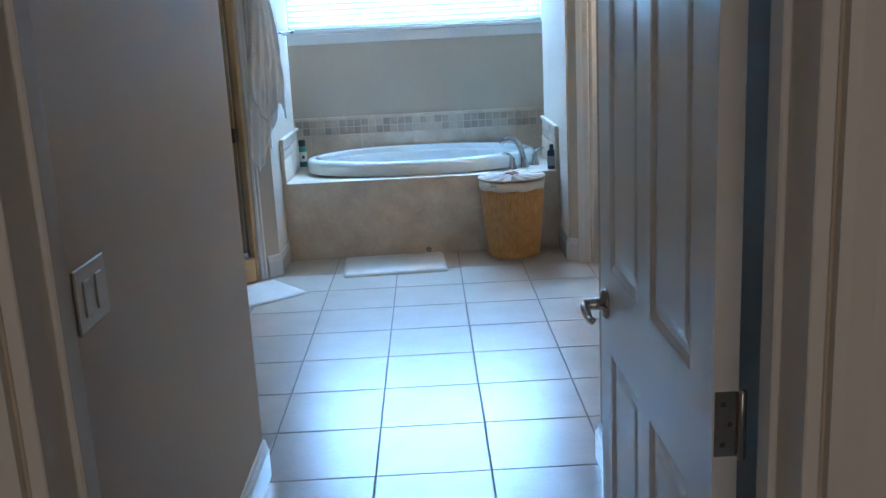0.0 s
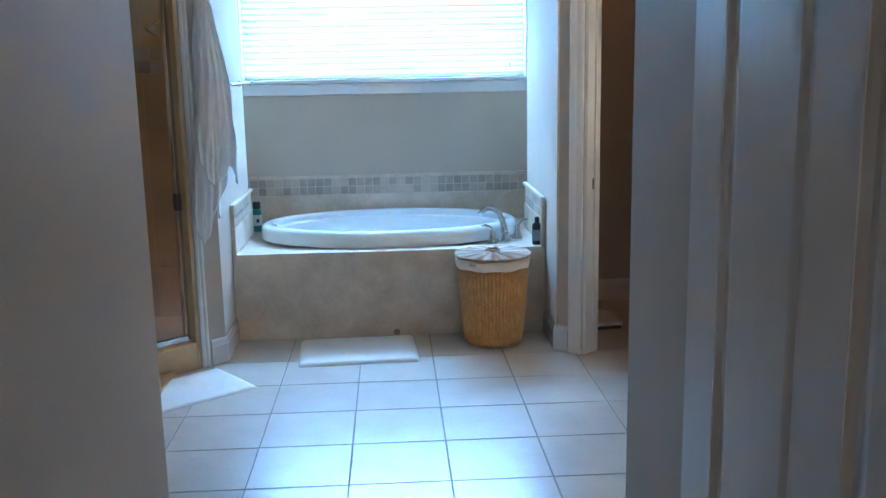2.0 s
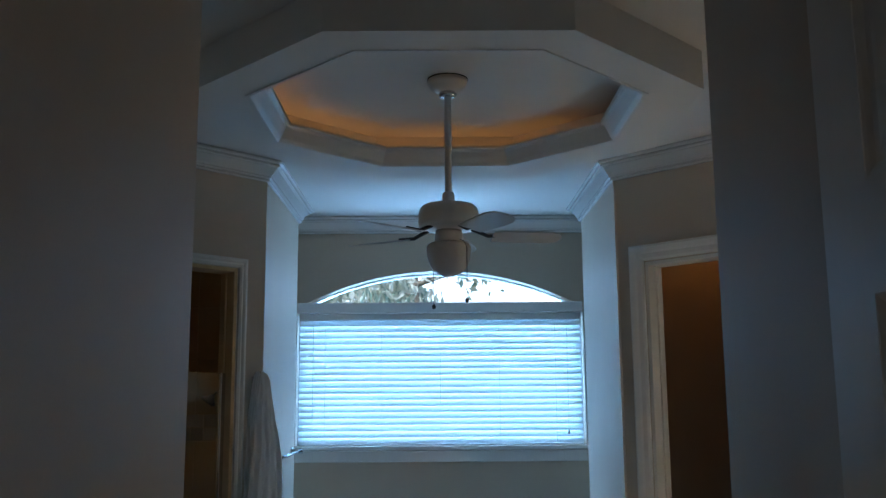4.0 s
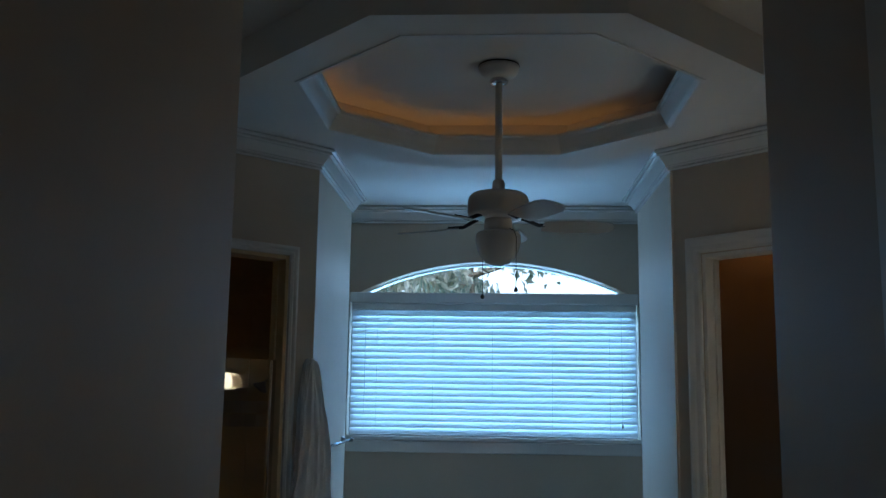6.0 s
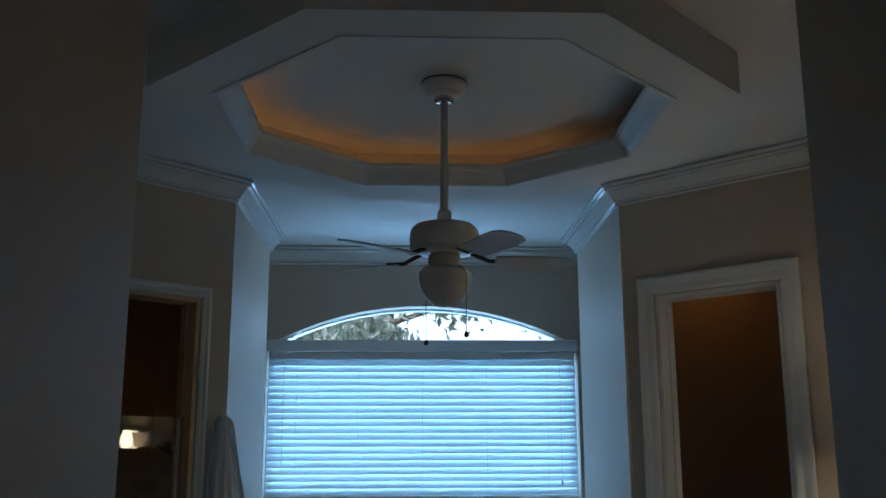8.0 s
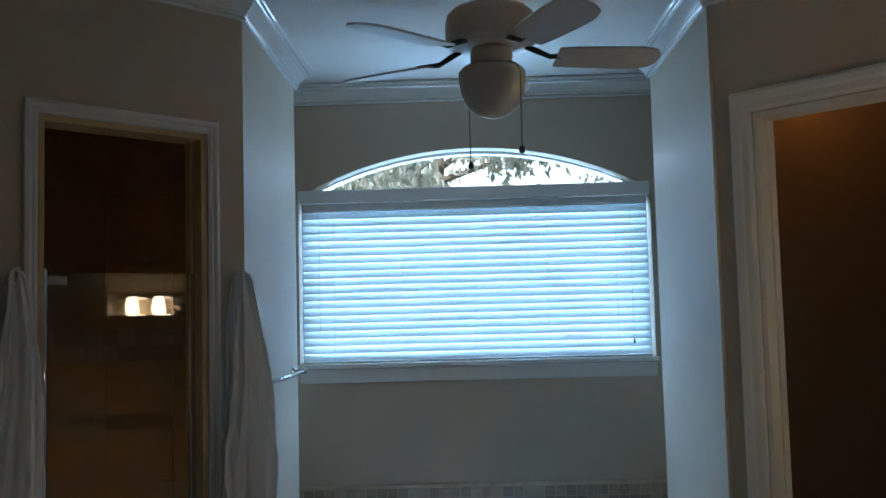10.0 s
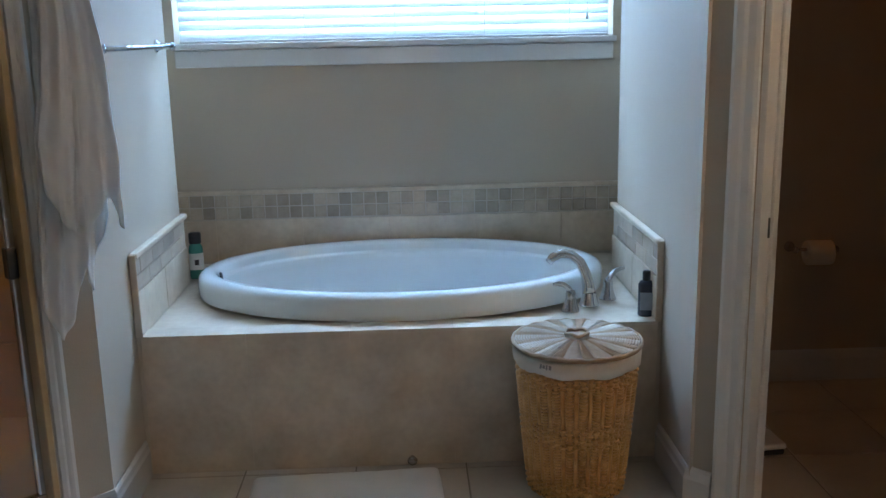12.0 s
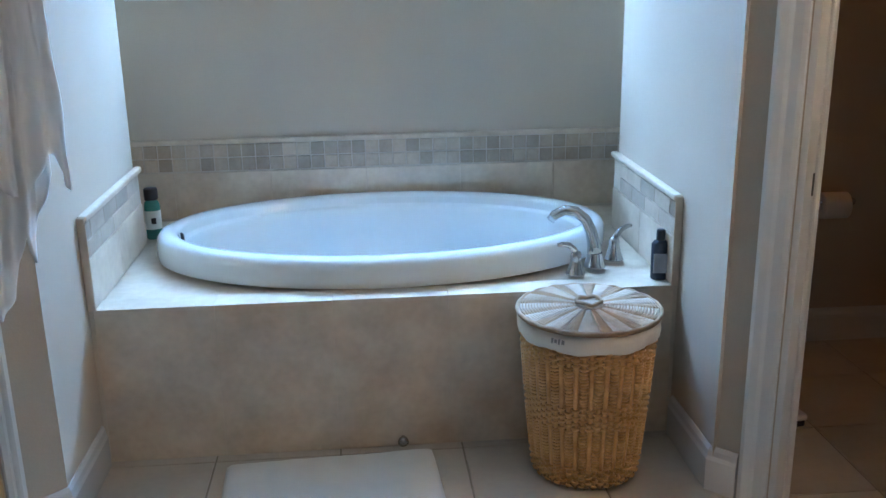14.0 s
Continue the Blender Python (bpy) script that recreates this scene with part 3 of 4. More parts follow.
tp = [(0.09, 0.26, 0.22, 0.74), (0.33, 0.50, 0.22, 0.74), (0.09, 0.26, 0.965, 1.86), (0.33, 0.50, 0.965, 1.86), (0.09, 0.26, 1.98, 2.25), (0.33, 0.50, 1.98, 2.25)]
hx = RM @ Vector((TO1 - 0.02, 0.10, 0))
panel_door("door_2", 0.57, 2.40, "white six-panel door swung open into the toilet room", pose(hx.x, hx.y, 0.012, 0, 0, 46), tp)

# strike plates on the two door jambs
for nm, m, lo, hi in (("strike_plate", RM, (TO0 + 0.0185, 0.05, 0.91), (TO0 + 0.0205, 0.075, 0.97)),):
    tagged(part(nm, box(lo, hi, 0.0, m=m), DARKMETAL), "dark metal strike plate on the door jamb", "strike plate")


# ---- window ----
window = setting(thing("window_1", "white arched window with a transom bar over a blind", "window"))
FY0, FY1 = BY + 0.11, BY + 0.16
part("frame_side", box((WX - WH, FY0, WZ0), (WX - WH + 0.05, FY1, WZ1), 0.004), VINYL, window)
part("frame_side", box((WX + WH - 0.05, FY0, WZ0), (WX + WH, FY1, WZ1), 0.004), VINYL, window)
part("frame_bottom", box((WX - WH + 0.05, FY0, WZ0), (WX + WH - 0.05, FY1, WZ0 + 0.05), 0.004), VINYL, window)
part("transom_bar", box((WX - WH + 0.002, BY - 0.012, WTR), (WX + WH - 0.002, FY1 + 0.01, WZ1 - 0.002), 0.005), VINYL, window, "white transom bar between the arch and the lower window")
part("window_pane", box((WX - WH + 0.05, FY0 + 0.02, WZ0 + 0.05), (WX + WH - 0.05, FY0 + 0.024, WTR)), GLASS, window).visible_shadow = False
bm = bmesh.new()
ao, ai = arch_points(WX, AH - 0.001, WZ1 + 0.002, WRISE - 0.001), arch_points(WX, AH - 0.028, WZ1 + 0.008, WRISE - 0.022)
for y0, y1 in ((FY0, FY1),):
    r4 = [[bm.verts.new((x, y, z)) for x, z in pts] for pts, y in ((ao, y0), (ai, y0), (ai, y1), (ao, y1))]
    for a_, b_ in zip(r4, r4[1:] + r4[:1]):
        for i in range(len(ao) - 1):
            bm.faces.new((a_[i], a_[i + 1], b_[i + 1], b_[i]))
part("arch_frame", bm, VINYL, window)
bm = bmesh.new()
vs = [bm.verts.new((x, FY0 + 0.022, z)) for x, z in ai]
bm.faces.new(vs)
part("arch_pane", bm, GLASS, window).visible_shadow = False
part("window_sill", box((WX - WH - 0.012, BY - 0.035, WZ0 - 0.028), (WX + WH + 0.012, BY + 0.11, WZ0 - 0.001), 0.006, seg=2), TRIM, window)
part("apron", box((WX - WH + 0.0, BY - 0.018, WZ0 - 0.105), (WX + WH - 0.0, BY + 0.001, WZ0 - 0.03), 0.004), TRIM, window)

# ---- venetian blind ----
blind = thing("venetian_blind", "white two-inch slatted blind, lowered, slats tilted nearly shut", "blind", pose(WX, BY + 0.055, 0))
BW = 0.958
part("headrail", box((-BW, -0.03, WTR - 0.045), (BW, 0.03, WTR - 0.002), 0.004), VINYL, blind)
NS = 20
pitch = (WTR - 0.07 - (WZ0 + 0.028)) / (NS - 1)
bm = bmesh.new()
prof = [(-0.026, 0.0), (-0.013, 0.0025), (0, 0.0034), (0.013, 0.0025), (0.026, 0.0)]
ra = [[bm.verts.new((x, y, z + dz)) for y, z in prof] for x in (-BW, BW) for dz in (0.0, 0.0026)]
for k in range(4):
    bm.faces.new((ra[0][k], ra[0][k + 1], ra[2][k + 1], ra[2][k]))
    bm.faces.new((ra[1][k], ra[3][k], ra[3][k + 1], ra[1][k + 1]))
for a_, b_ in ((0, 1), (3, 2)):
    for k in range(4):
        bm.faces.new((ra[a_][k], ra[b_][k], ra[b_][k + 1], ra[a_][k + 1]))
bm.faces.new((ra[0][0], ra[2][0], ra[3][0], ra[1][0]))
bm.faces.new((ra[0][4], ra[1][4], ra[3][4], ra[2][4]))
bmesh.ops.recalc_face_normals(bm, faces=bm.faces)
slat_me = bpy.data.meshes.new("slat")
bm.to_mesh(slat_me)
bm.free()
slat_me.materials.append(SLAT)
rng = random.Random(4)
for i in range(NS):
    lay("slat", slat_me, blind, pose(0, 0, WZ0 + 0.034 + i * pitch, SLAT_TILT + rng.uniform(-1.5, 1.5), rng.uniform(-0.06, 0.06), 0))
part("bottom_rail", box((-BW, -0.025, WZ0 + 0.001), (BW, 0.025, WZ0 + 0.013), 0.004), VINYL, blind)
for x in (-0.78, -0.4, 0.0, 0.4, 0.78):
    part("ladder_cord", tube([(x, -0.029, WZ0 + 0.02), (x, -0.029, WTR - 0.04)], 0.0011, 6), VINYL, blind)
part("pull_cord", tube([(0.86, -0.034, WZ0 + 0.1), (0.86, -0.034, WTR - 0.04)], 0.0013, 6), VINYL, blind)
part("cord_tassel", lathe([(0, 0.0), (0.007, 0.003), (0.0075, 0.02), (0.004, 0.034), (0, 0.038)], 12), PLASTICW, blind, "", True, pose(0.86, -0.034, WZ0 + 0.07))
part("tilt_wand", tube([(-0.86, -0.036, WZ0 + 0.16), (-0.86, -0.036, WTR - 0.04)], 0.0016, 8), VINYL, blind)


# ---- outside ----
setting(part("ground", box((-150, BY + 0.3, -0.35), (150, 260, -0.3)), LAWN), "green lawn outside the window", "ground")


bm = bmesh.new()
bk = [[bm.verts.new((90 * math.sin(a), 10 + 90 * math.cos(a), z)) for z in (-0.3, 40)] for a in [radians(-75 + 15 * i) for i in range(11)]]
for p_, q_ in zip(bk, bk[1:]):
    bm.faces.new((p_[0], q_[0], q_[1], p_[1]))
setting(part("backdrop", bm, glowing("hazy_sky", (0.86, 0.94, 1.0), SKY_GLOW, (0.8, 0.85, 0.9))), "bright hazy sky beyond the garden", "sky")


def leafy_tree(m, height, spread, seed, sun_cnt):
    rg = random.Random(seed)
    t = thing("tree", "garden tree with small sunlit leaves outside the window", "tree", m, "garden trees")
    bm = tube([(0, 0, 0), (0.04, 0.02, height * 0.25), (-0.03, 0.05, height * 0.55), (0.02, 0.0, height * 0.9)], [0.13, 0.1, 0.07, 0.02], 9)
    tips = []
    for k in range(16):
        a, z = rg.uniform(0, 6.28), height * rg.uniform(0.3, 0.85)
        L = spread * rg.uniform(0.5, 1.0)
        e = (L * math.cos(a), L * math.sin(a), z + L * rg.uniform(0.2, 0.7))
        tube([(0, 0, z), (e[0] * 0.5, e[1] * 0.5, z + (e[2] - z) * 0.4), e], [0.04, 0.025, 0.008], 6, bm)
        tips.append((e, z))
    part("trunk", bm, BARK, t, "", True)
    for nm, mat, cnt in (("crown", LEAF, 2500), ("sun_leaves", LEAFSUN, sun_cnt)):
        verts, faces = [], []
        for _ in range(cnt):
            e, z = rg.choice(tips)
            f = rg.uniform(0.45, 1.08)
            c = Vector((e[0] * f, e[1] * f, z + (e[2] - z) * f)) + Vector((rg.gauss(0, 0.16), rg.gauss(0, 0.16), rg.gauss(0, 0.16)))
            r3 = Euler((rg.uniform(0, 6), rg.uniform(0, 6), rg.uniform(0, 6))).to_matrix()
            L, W = rg.uniform(0.05, 0.09), rg.uniform(0.02, 0.036)
            k0 = len(verts)
            for p in ((-L, 0, 0), (0, -W, 0.012), (L, 0, 0), (0, W, 0.012)):
                verts.append(c + r3 @ Vector(p))
            faces += [(k0, k0 + 1, k0 + 2), (k0, k0 + 2, k0 + 3)]
        me = bpy.data.meshes.new(nm)
        me.from_pydata(verts, [], faces)
        me.materials.append(mat)
        o = new(nm, me)
        o.parent = t
    return t


leafy_tree(pose(-0.25, 13.0, -0.3), 6.6, 1.7, 3, 10000)
leafy_tree(pose(-2.3, 14.8, -0.3), 7.0, 2.0, 8, 8000)
leafy_tree(pose(3.9, 18.0, -0.3), 6.0, 1.8, 11, 200)


# ---- tub, deck and surround ----
DZ, DY = 0.515, 6.572
surround = thing("tub_surround", "beige tiled tub deck with a mosaic band and side ledges", "tub surround")
TC = (0.046, 7.168)
TA, TB_ = 0.81, 0.495
bm = bmesh.new()
n = 56
outer = [(A[0] + 0.002, DY + 0.012), (B[0] - 0.002, DY + 0.012), (B[0] - 0.002, PB + 0.002), (NR - 0.002, PB + 0.002), (NR - 0.002, BY - 0.002), (NL + 0.002, BY - 0.002), (NL + 0.002, PB + 0.002), (A[0] + 0.002, PB + 0.002)]
loops = []
for pts in (outer, [(TC[0] + 0.74 * math.cos(2 * math.pi * i / n), TC[1] + 0.44 * math.sin(2 * math.pi * i / n)) for i in range(n)]):
    vs = [bm.verts.new((x, y, DZ - 0.012)) for x, y in pts]
    loops += [bm.edges.new((vs[i], vs[(i + 1) % len(vs)])) for i in range(len(vs))]
bmesh.ops.triangle_fill(bm, use_beauty=True, edges=loops)
r = bmesh.ops.extrude_face_region(bm, geom=list(bm.faces))
for v in r["geom"]:
    if isinstance(v, bmesh.types.BMVert):
        v.co.z = DZ - 0.05
part("deck_bed", bm, STONE, surround)
part("front_bed", box((A[0] + 0.002, DY + 0.0022, 0.0), (B[0] - 0.002, DY + 0.05, DZ - 0.05)), STGROUT, surround)
part("back_bed", box((NL + 0.002, BY - 0.012, DZ - 0.012), (NR - 0.002, BY - 0.001, 0.823)), MGROUT, surround)
part("trim_strip", box((NL + 0.002, BY - 0.022, 0.823), (NR - 0.002, BY - 0.001, 0.843), 0.004, seg=2), STONE, surround, "beige rounded tile edge strip")
for x, sg in ((A[0], 1), (B[0], -1)):
    x0, x1 = sorted((x, x + sg * 0.012))
    w = part("ledge_bed", box((x0 + (0.001 if sg > 0 else 0), DY - 0.002, 0.0), (x1 - (0.001 if sg < 0 else 0), PB + 0.01, 0.79)), STGROUT, surround)
    x0, x1 = sorted((x + sg * 0.001, x + sg * 0.029))
    part("ledge_cap", box((x0, DY - 0.004, 0.792), (x1, PB + 0.012, 0.812), 0.006, seg=2), STONE, surround, "beige rounded tile cap")
    x0, x1 = sorted((x + sg * 0.001, x + sg * 0.026))
    part("ledge_edge", box((x0, DY - 0.012, DZ + 0.001), (x1, DY - 0.0045, 0.809), 0.004, seg=2), STONE, surround)

# the drop-in tub
tub = thing("bathtub", "white oval drop-in tub with a wide rounded rim", "bathtub", pose(TC[0], TC[1], DZ))
bm = bmesh.new()
rim = [(1.011, 0.0005), (1.013, 0.008), (1.015, 0.02), (1.015, 0.058), (1.009, 0.076), (0.996, 0.088), (0.978, 0.0945), (0.955, 0.096), (0.934, 0.094), (0.921, 0.088), (0.914, 0.078), (0.911, 0.058), (0.906, 0.052), (0.893, 0.049), (0.887, 0.042), (0.882, 0.02), (0.865, -0.05), (0.838, -0.15), (0.79, -0.27), (0.72, -0.35), (0.58, -0.39), (0.3, -0.40), (0.0, -0.402)]
k = 72
rings = []
for f, z in rim:
    if f == 0:
        rings.append([bm.verts.new((0, 0, z))])
        continue
    rings.append([bm.verts.new((TA * f * math.cos(2 * math.pi * i / k), max(0.02, TB_ - (1 - f) * TA * (1 if f > 0.84 else 0.62 + 0.1)) * math.sin(2 * math.pi * i / k), z)) for i in range(k)])
for a_, b_ in zip(rings, rings[1:]):
    for i in range(k):
        j = (i + 1) % k
        if len(b_) == 1:
            bm.faces.new((a_[i], a_[j], b_[0]))
        else:
            bm.faces.new((a_[i], a_[j], b_[j], b_[i]))
part("basin", bm, ACRYL, tub, "", True)
part("overflow", lathe([(0, 0.008), (0.014, 0.007), (0.019, 0.0), (0, -0.002)], 18), BLACKP, tub, "dark overflow button", True, pose(-0.73, -0.03, 0.066, 0, 82, 0))
part("drain", lathe([(0, 0.004), (0.025, 0.004), (0.032, 0.0)], 20), CHROME, tub, "chrome drain", True, pose(0.2, 0, -0.398))

# tub filler: spout and two lever handles
faucet = thing("tub_faucet", "polished chrome arched tub spout standing on the deck", "faucet", pose(0.75, 6.80, DZ))
part("base", lathe([(0, 0), (0.038, 0), (0.038, 0.005), (0.034, 0.012), (0.029, 0.03), (0.0255, 0.05)], 24), CHROME, faucet, "", True)
sp = [(0, 0, 0.03), (-0.004, 0.002, 0.08), (-0.014, 0.006, 0.125), (-0.034, 0.012, 0.165), (-0.064, 0.02, 0.19), (-0.1, 0.03, 0.194), (-0.13, 0.038, 0.178), (-0.146, 0.043, 0.158)]
part("spout", tube(sp, [0.027, 0.0225, 0.02, 0.019, 0.0185, 0.0185, 0.018, 0.0155], 16), CHROME, faucet, "", True)


def tap(x, y, turn):
    t = thing("tub_tap", "polished chrome lever tap beside the tub spout", "tap", pose(x, y, DZ, 0, 0, turn), "tub taps")
    part("base", lathe([(0, 0), (0.033, 0), (0.033, 0.005), (0.029, 0.012), (0.023, 0.03), (0.018, 0.055), (0.0195, 0.066), (0.015, 0.078), (0, 0.082)], 24), CHROME, t, "", True)
    part("lever", tube([(0, 0, 0.07), (0.012, 0, 0.09), (0.03, 0, 0.105), (0.055, 0, 0.112), (0.075, 0, 0.112)], [0.012, 0.011, 0.0095, 0.0085, 0.006], 12), CHROME, t, "", True)


tap(0.668, 6.728, 205)
tap(0.836, 6.872, 25)


# ---- laundry hamper ----
HMX, HMY = 0.63, 6.388
hamper = thing("laundry_hamper", "round golden wicker laundry hamper with a cloth liner", "hamper", pose(HMX, HMY, 0) @ Matrix.Diagonal((1.03, 1.03, 1.115, 1)))


def hamper_r(z):
    return 0.148 + 0.042 * (z / 0.43) ** 0.85


part("inner_wall", lathe([(0, 0.02), (hamper_r(0.02) - 0.007, 0.02), (hamper_r(0.2) - 0.007, 0.2), (hamper_r(0.42) - 0.007, 0.42)], 48), WICKERDARK, hamper, "", True)
NST = 54
bm = tube([(hamper_r(z), 0, z) for z in (0.008, 0.1, 0.2, 0.3, 0.43)], 0.0078, 8)
bmesh.ops.recalc_face_normals(bm, faces=bm.faces)
stake_me = bpy.data.meshes.new("stake")
bm.to_mesh(stake_me)
bm.free()
for f_ in stake_me.polygons:
    f_.use_smooth = True
stake_me.materials.append(WICKER)
for i in range(NST):
    lay("stake", stake_me, hamper, pose(0, 0, 0, 0, 0, 360 * i / NST))
# wefts: close alternate rows in three bands, rows in columns between them
rng = random.Random(12)
row, z = 0, 0.012
while z < 0.432:
    banded = z < 0.075 or 0.185 < z < 0.245 or z > 0.365
    pts = []
    for i in range(NST * 4):
        a = 2 * math.pi * i / (NST * 4)
        swing = math.cos(math.pi * (i / 4 + (row if banded else 0)))
        rr = hamper_r(z) + 0.0018 + 0.0082 * max(-0.9, min(0.9, 1.5 * swing))
        pts.append((rr * math.cos(a), rr * math.sin(a), z + 0.0012 * math.sin(3.1 * a + row) + rng.uniform(-0.0005, 0.0005)))
    part("weft", tube(pts, 0.0039, 6, None, True), WICKER2, hamper, "", True)
    z += 0.0092
    row += 1
bm = bmesh.new()
for i in range(40):
    a = 2 * math.pi * i / 40
    L = 0.022
    pts = [((hamper_r(0) + 0.004 + 0.003 * s) * math.cos(a + b), (hamper_r(0) + 0.004 + 0.003 * s) * math.sin(a + b), z) for b, z, s in ((-0.09, 0.006, 0), (0, 0.018, 1), (0.09, 0.006, 0))]
    tube(pts, 0.0055, 6, bm)
part("foot_braid", bm, WICKERDARK, hamper, "", True)
bm = bmesh.new()
kk = 96
rings = []
for z, o in ((0.405, 0.010), (0.408, 0.014), (0.43, 0.016), (0.452, 0.015), (0.456, 0.010), (0.456, 0.0)):
    rings.append([bm.verts.new(((hamper_r(min(z, 0.43)) + o + 0.0022 * math.sin(i * 1.7 + z * 60) * math.sin(i * 0.37)) * math.cos(2 * math.pi * i / kk), (hamper_r(min(z, 0.43)) + o + 0.0022 * math.sin(i * 1.7 + z * 60) * math.sin(i * 0.37)) * math.sin(2 * math.pi * i / kk), z + 0.003 * math.sin(i * 0.55))) for i in range(kk)])
for a_, b_ in zip(rings, rings[1:]):
    for i in range(kk):
        bm.faces.new((a_[i], a_[(i + 1) % kk], b_[(i + 1) % kk], b_[i]))
part("liner", bm, LINER, hamper, "cream cotton liner folded over the rim", True)
for i, (da, w, h) in enumerate(((0, 0.006, 0.014), (0.05, 0.008, 0.010), (0.1, 0.005, 0.015), (0.155, 0.008, 0.012))):
    a = -2.30 + da
    rr = hamper_r(0.43) + 0.0185
    part("print_mark", box((-w / 2, -0.0005, -h / 2), (w / 2, 0.0008, h / 2)), INK, hamper, "grey printed writing", False, pose(rr * math.cos(a), rr * math.sin(a), 0.438, 0, 8, math.degrees(a) + 90))
# lid: pale and brown wedges of coiled cane, and a loop handle
lid = part("lid", lathe([(0, 0.458), (0.208, 0.458), (0.209, 0.466), (0.2, 0.469), (0, 0.478)], 56), WICKERDARK, hamper, "pale and brown woven lid")
for mat, ph, nm in ((WICKERPALE, 0, "pale_wedge"), (WICKERTAN, 1, "brown_wedge")):
    for q in range(26):
        if q % 2 != ph:
            continue
        bm = bmesh.new()
        a0, a1 = 2 * math.pi * (q + 0.02 + 0.1 * ph) / 26, 2 * math.pi * (q + 0.98 - 0.1 * ph) / 26
        if not ph:
            a0 -= 0.03
            a1 += 0.03
        for rr in [0.05 + 0.0086 * s for s in range(18)]:
            zz = 0.4775 - 0.0085 * (rr / 0.2)
            tube([(rr * math.cos(a0 + (a1 - a0) * s / 3), rr * math.sin(a0 + (a1 - a0) * s / 3), zz + 0.0012 * math.sin(s * 2.1 + rr * 700)) for s in range(4)], 0.0036, 5, bm)
        tagged(part(nm, bm, mat, lid, "", True), kind="stuff")
part("rim_braid", tube([(0.206 * math.cos(2 * math.pi * i / 60), 0.206 * math.sin(2 * math.pi * i / 60), 0.466 + 0.002 * math.sin(i * 2.2)) for i in range(60)], 0.0065, 7, None, True), WICKERTAN, lid, "", True)
part("hub", lathe([(0, 0.481), (0.036, 0.481), (0.04, 0.476)], 24), WICKERPALE, lid, "", True)
part("loop_handle", tube([(0.036 * math.cos(a), 0.036 * math.sin(a) * 1.0, 0.484 + 0.006 * abs(math.sin(a * 2))) for a in [2 * math.pi * i / 24 for i in range(24)]], 0.0055, 7, None, True), WICKERTAN, lid, "", True)


# ---- bottles ----
b1 = thing("shampoo_bottle", "green plastic bottle with a black cap and pale label", "bottle", pose(-0.834, 7.385, DZ, 0, 0, 15))
part("body", lathe([(0, 0), (0.027, 0), (0.03, 0.005), (0.03, 0.125), (0.027, 0.143), (0.018, 0.152), (0.014, 0.155)], 24, None, 1, 0.75), GREENB, b1, "", True)
part("cap", lathe([(0.024, 0.153), (0.026, 0.157), (0.026, 0.195), (0.022, 0.2), (0, 0.2)], 24, None, 1, 0.8), BLACKP, b1, "black flip cap", True)
part("label", lathe([(0.0304, 0.04), (0.0304, 0.112)], 24, None, 1, 0.757), LABELW, b1, "pale label")
part("label_mark", box((-0.009, -0.0245, 0.062), (0.009, -0.0228, 0.085)), SCALEB, b1, "dark printed mark")
b2 = thing("lotion_bottle", "dark slate bottle with a black cap and grey label", "bottle", pose(0.925, 6.645, DZ, 0, 0, -10))
part("body", lathe([(0, 0), (0.025, 0), (0.0285, 0.004), (0.0285, 0.118), (0.022, 0.128), (0.011, 0.133)], 24, None, 1, 0.72), SLATE, b2, "", True)
part("cap", lathe([(0.0125, 0.131), (0.0145, 0.134), (0.0145, 0.163), (0.012, 0.167), (0, 0.167)], 20), BLACKP, b2, "black cap", True)
part("label", box((-0.022, -0.0215, 0.025), (0.022, -0.0195, 0.09), 0.0), LABELG, b2, "grey label")


# ---- mats ----
def mat_thing(name, label, w, h, t, m, seed):
    mt = thing(name, label, "bath mat", m)
    bm = bmesh.new()
    bmesh.ops.create_grid(bm, x_segments=48, y_segments=34, size=0.5)
    rg = random.Random(seed)
    for v in bm.verts:
        x, y = v.co.x, v.co.y
        edge = min(0.5 - abs(x), 0.5 - abs(y))
        cx = 1 - 0.03 * max(0, (abs(x) + abs(y) - 0.86)) * 10 * 0.2
        hgt = t * (1 - math.exp(-edge * 55)) + 0.0025 * noise.noise(Vector((x * w * 22, y * h * 22, seed))) * min(1, edge * 30)
        v.co = Vector((x * w * cx, y * h * cx, max(0.001, hgt) + 0.004 * noise.noise(Vector((x * 2.4, y * 2.4, seed + 5))) * (1 if edge > 0.001 else 0) + 0.001))
    r2 = bmesh.ops.extrude_edge_only(bm, edges=[e for e in bm.edges if e.is_boundary])
    for v in r2["geom"]:
        if isinstance(v, bmesh.types.BMVert):
            v.co.z = 0.0
    part("fabric", bm, MATWHITE, mt, "", True)
    return mt


mat_thing("bath_mat", "white cotton bath mat lying before the tub", 0.655, 0.485, 0.02, pose(-0.149, 6.272, 0, 0, 0, 3.0), 2)
mat_thing("shower_mat", "white cotton mat lying before the shower", 0.60, 0.42, 0.012, pose(-1.0, 5.70, 0, 0, 0, 38), 7)
# small floor knob behind the mat
knob = thing("door_stop_knob", "small grey knob on the tub front", "knob", pose(0.072, DY + 0.0, 0.03, 90, 0, 0))
part("stem", lathe([(0, -0.004), (0.008, -0.004), (0.008, 0.016), (0.016, 0.02), (0.018, 0.03), (0.012, 0.038), (0, 0.04)], 16), NICKEL, knob, "", True)


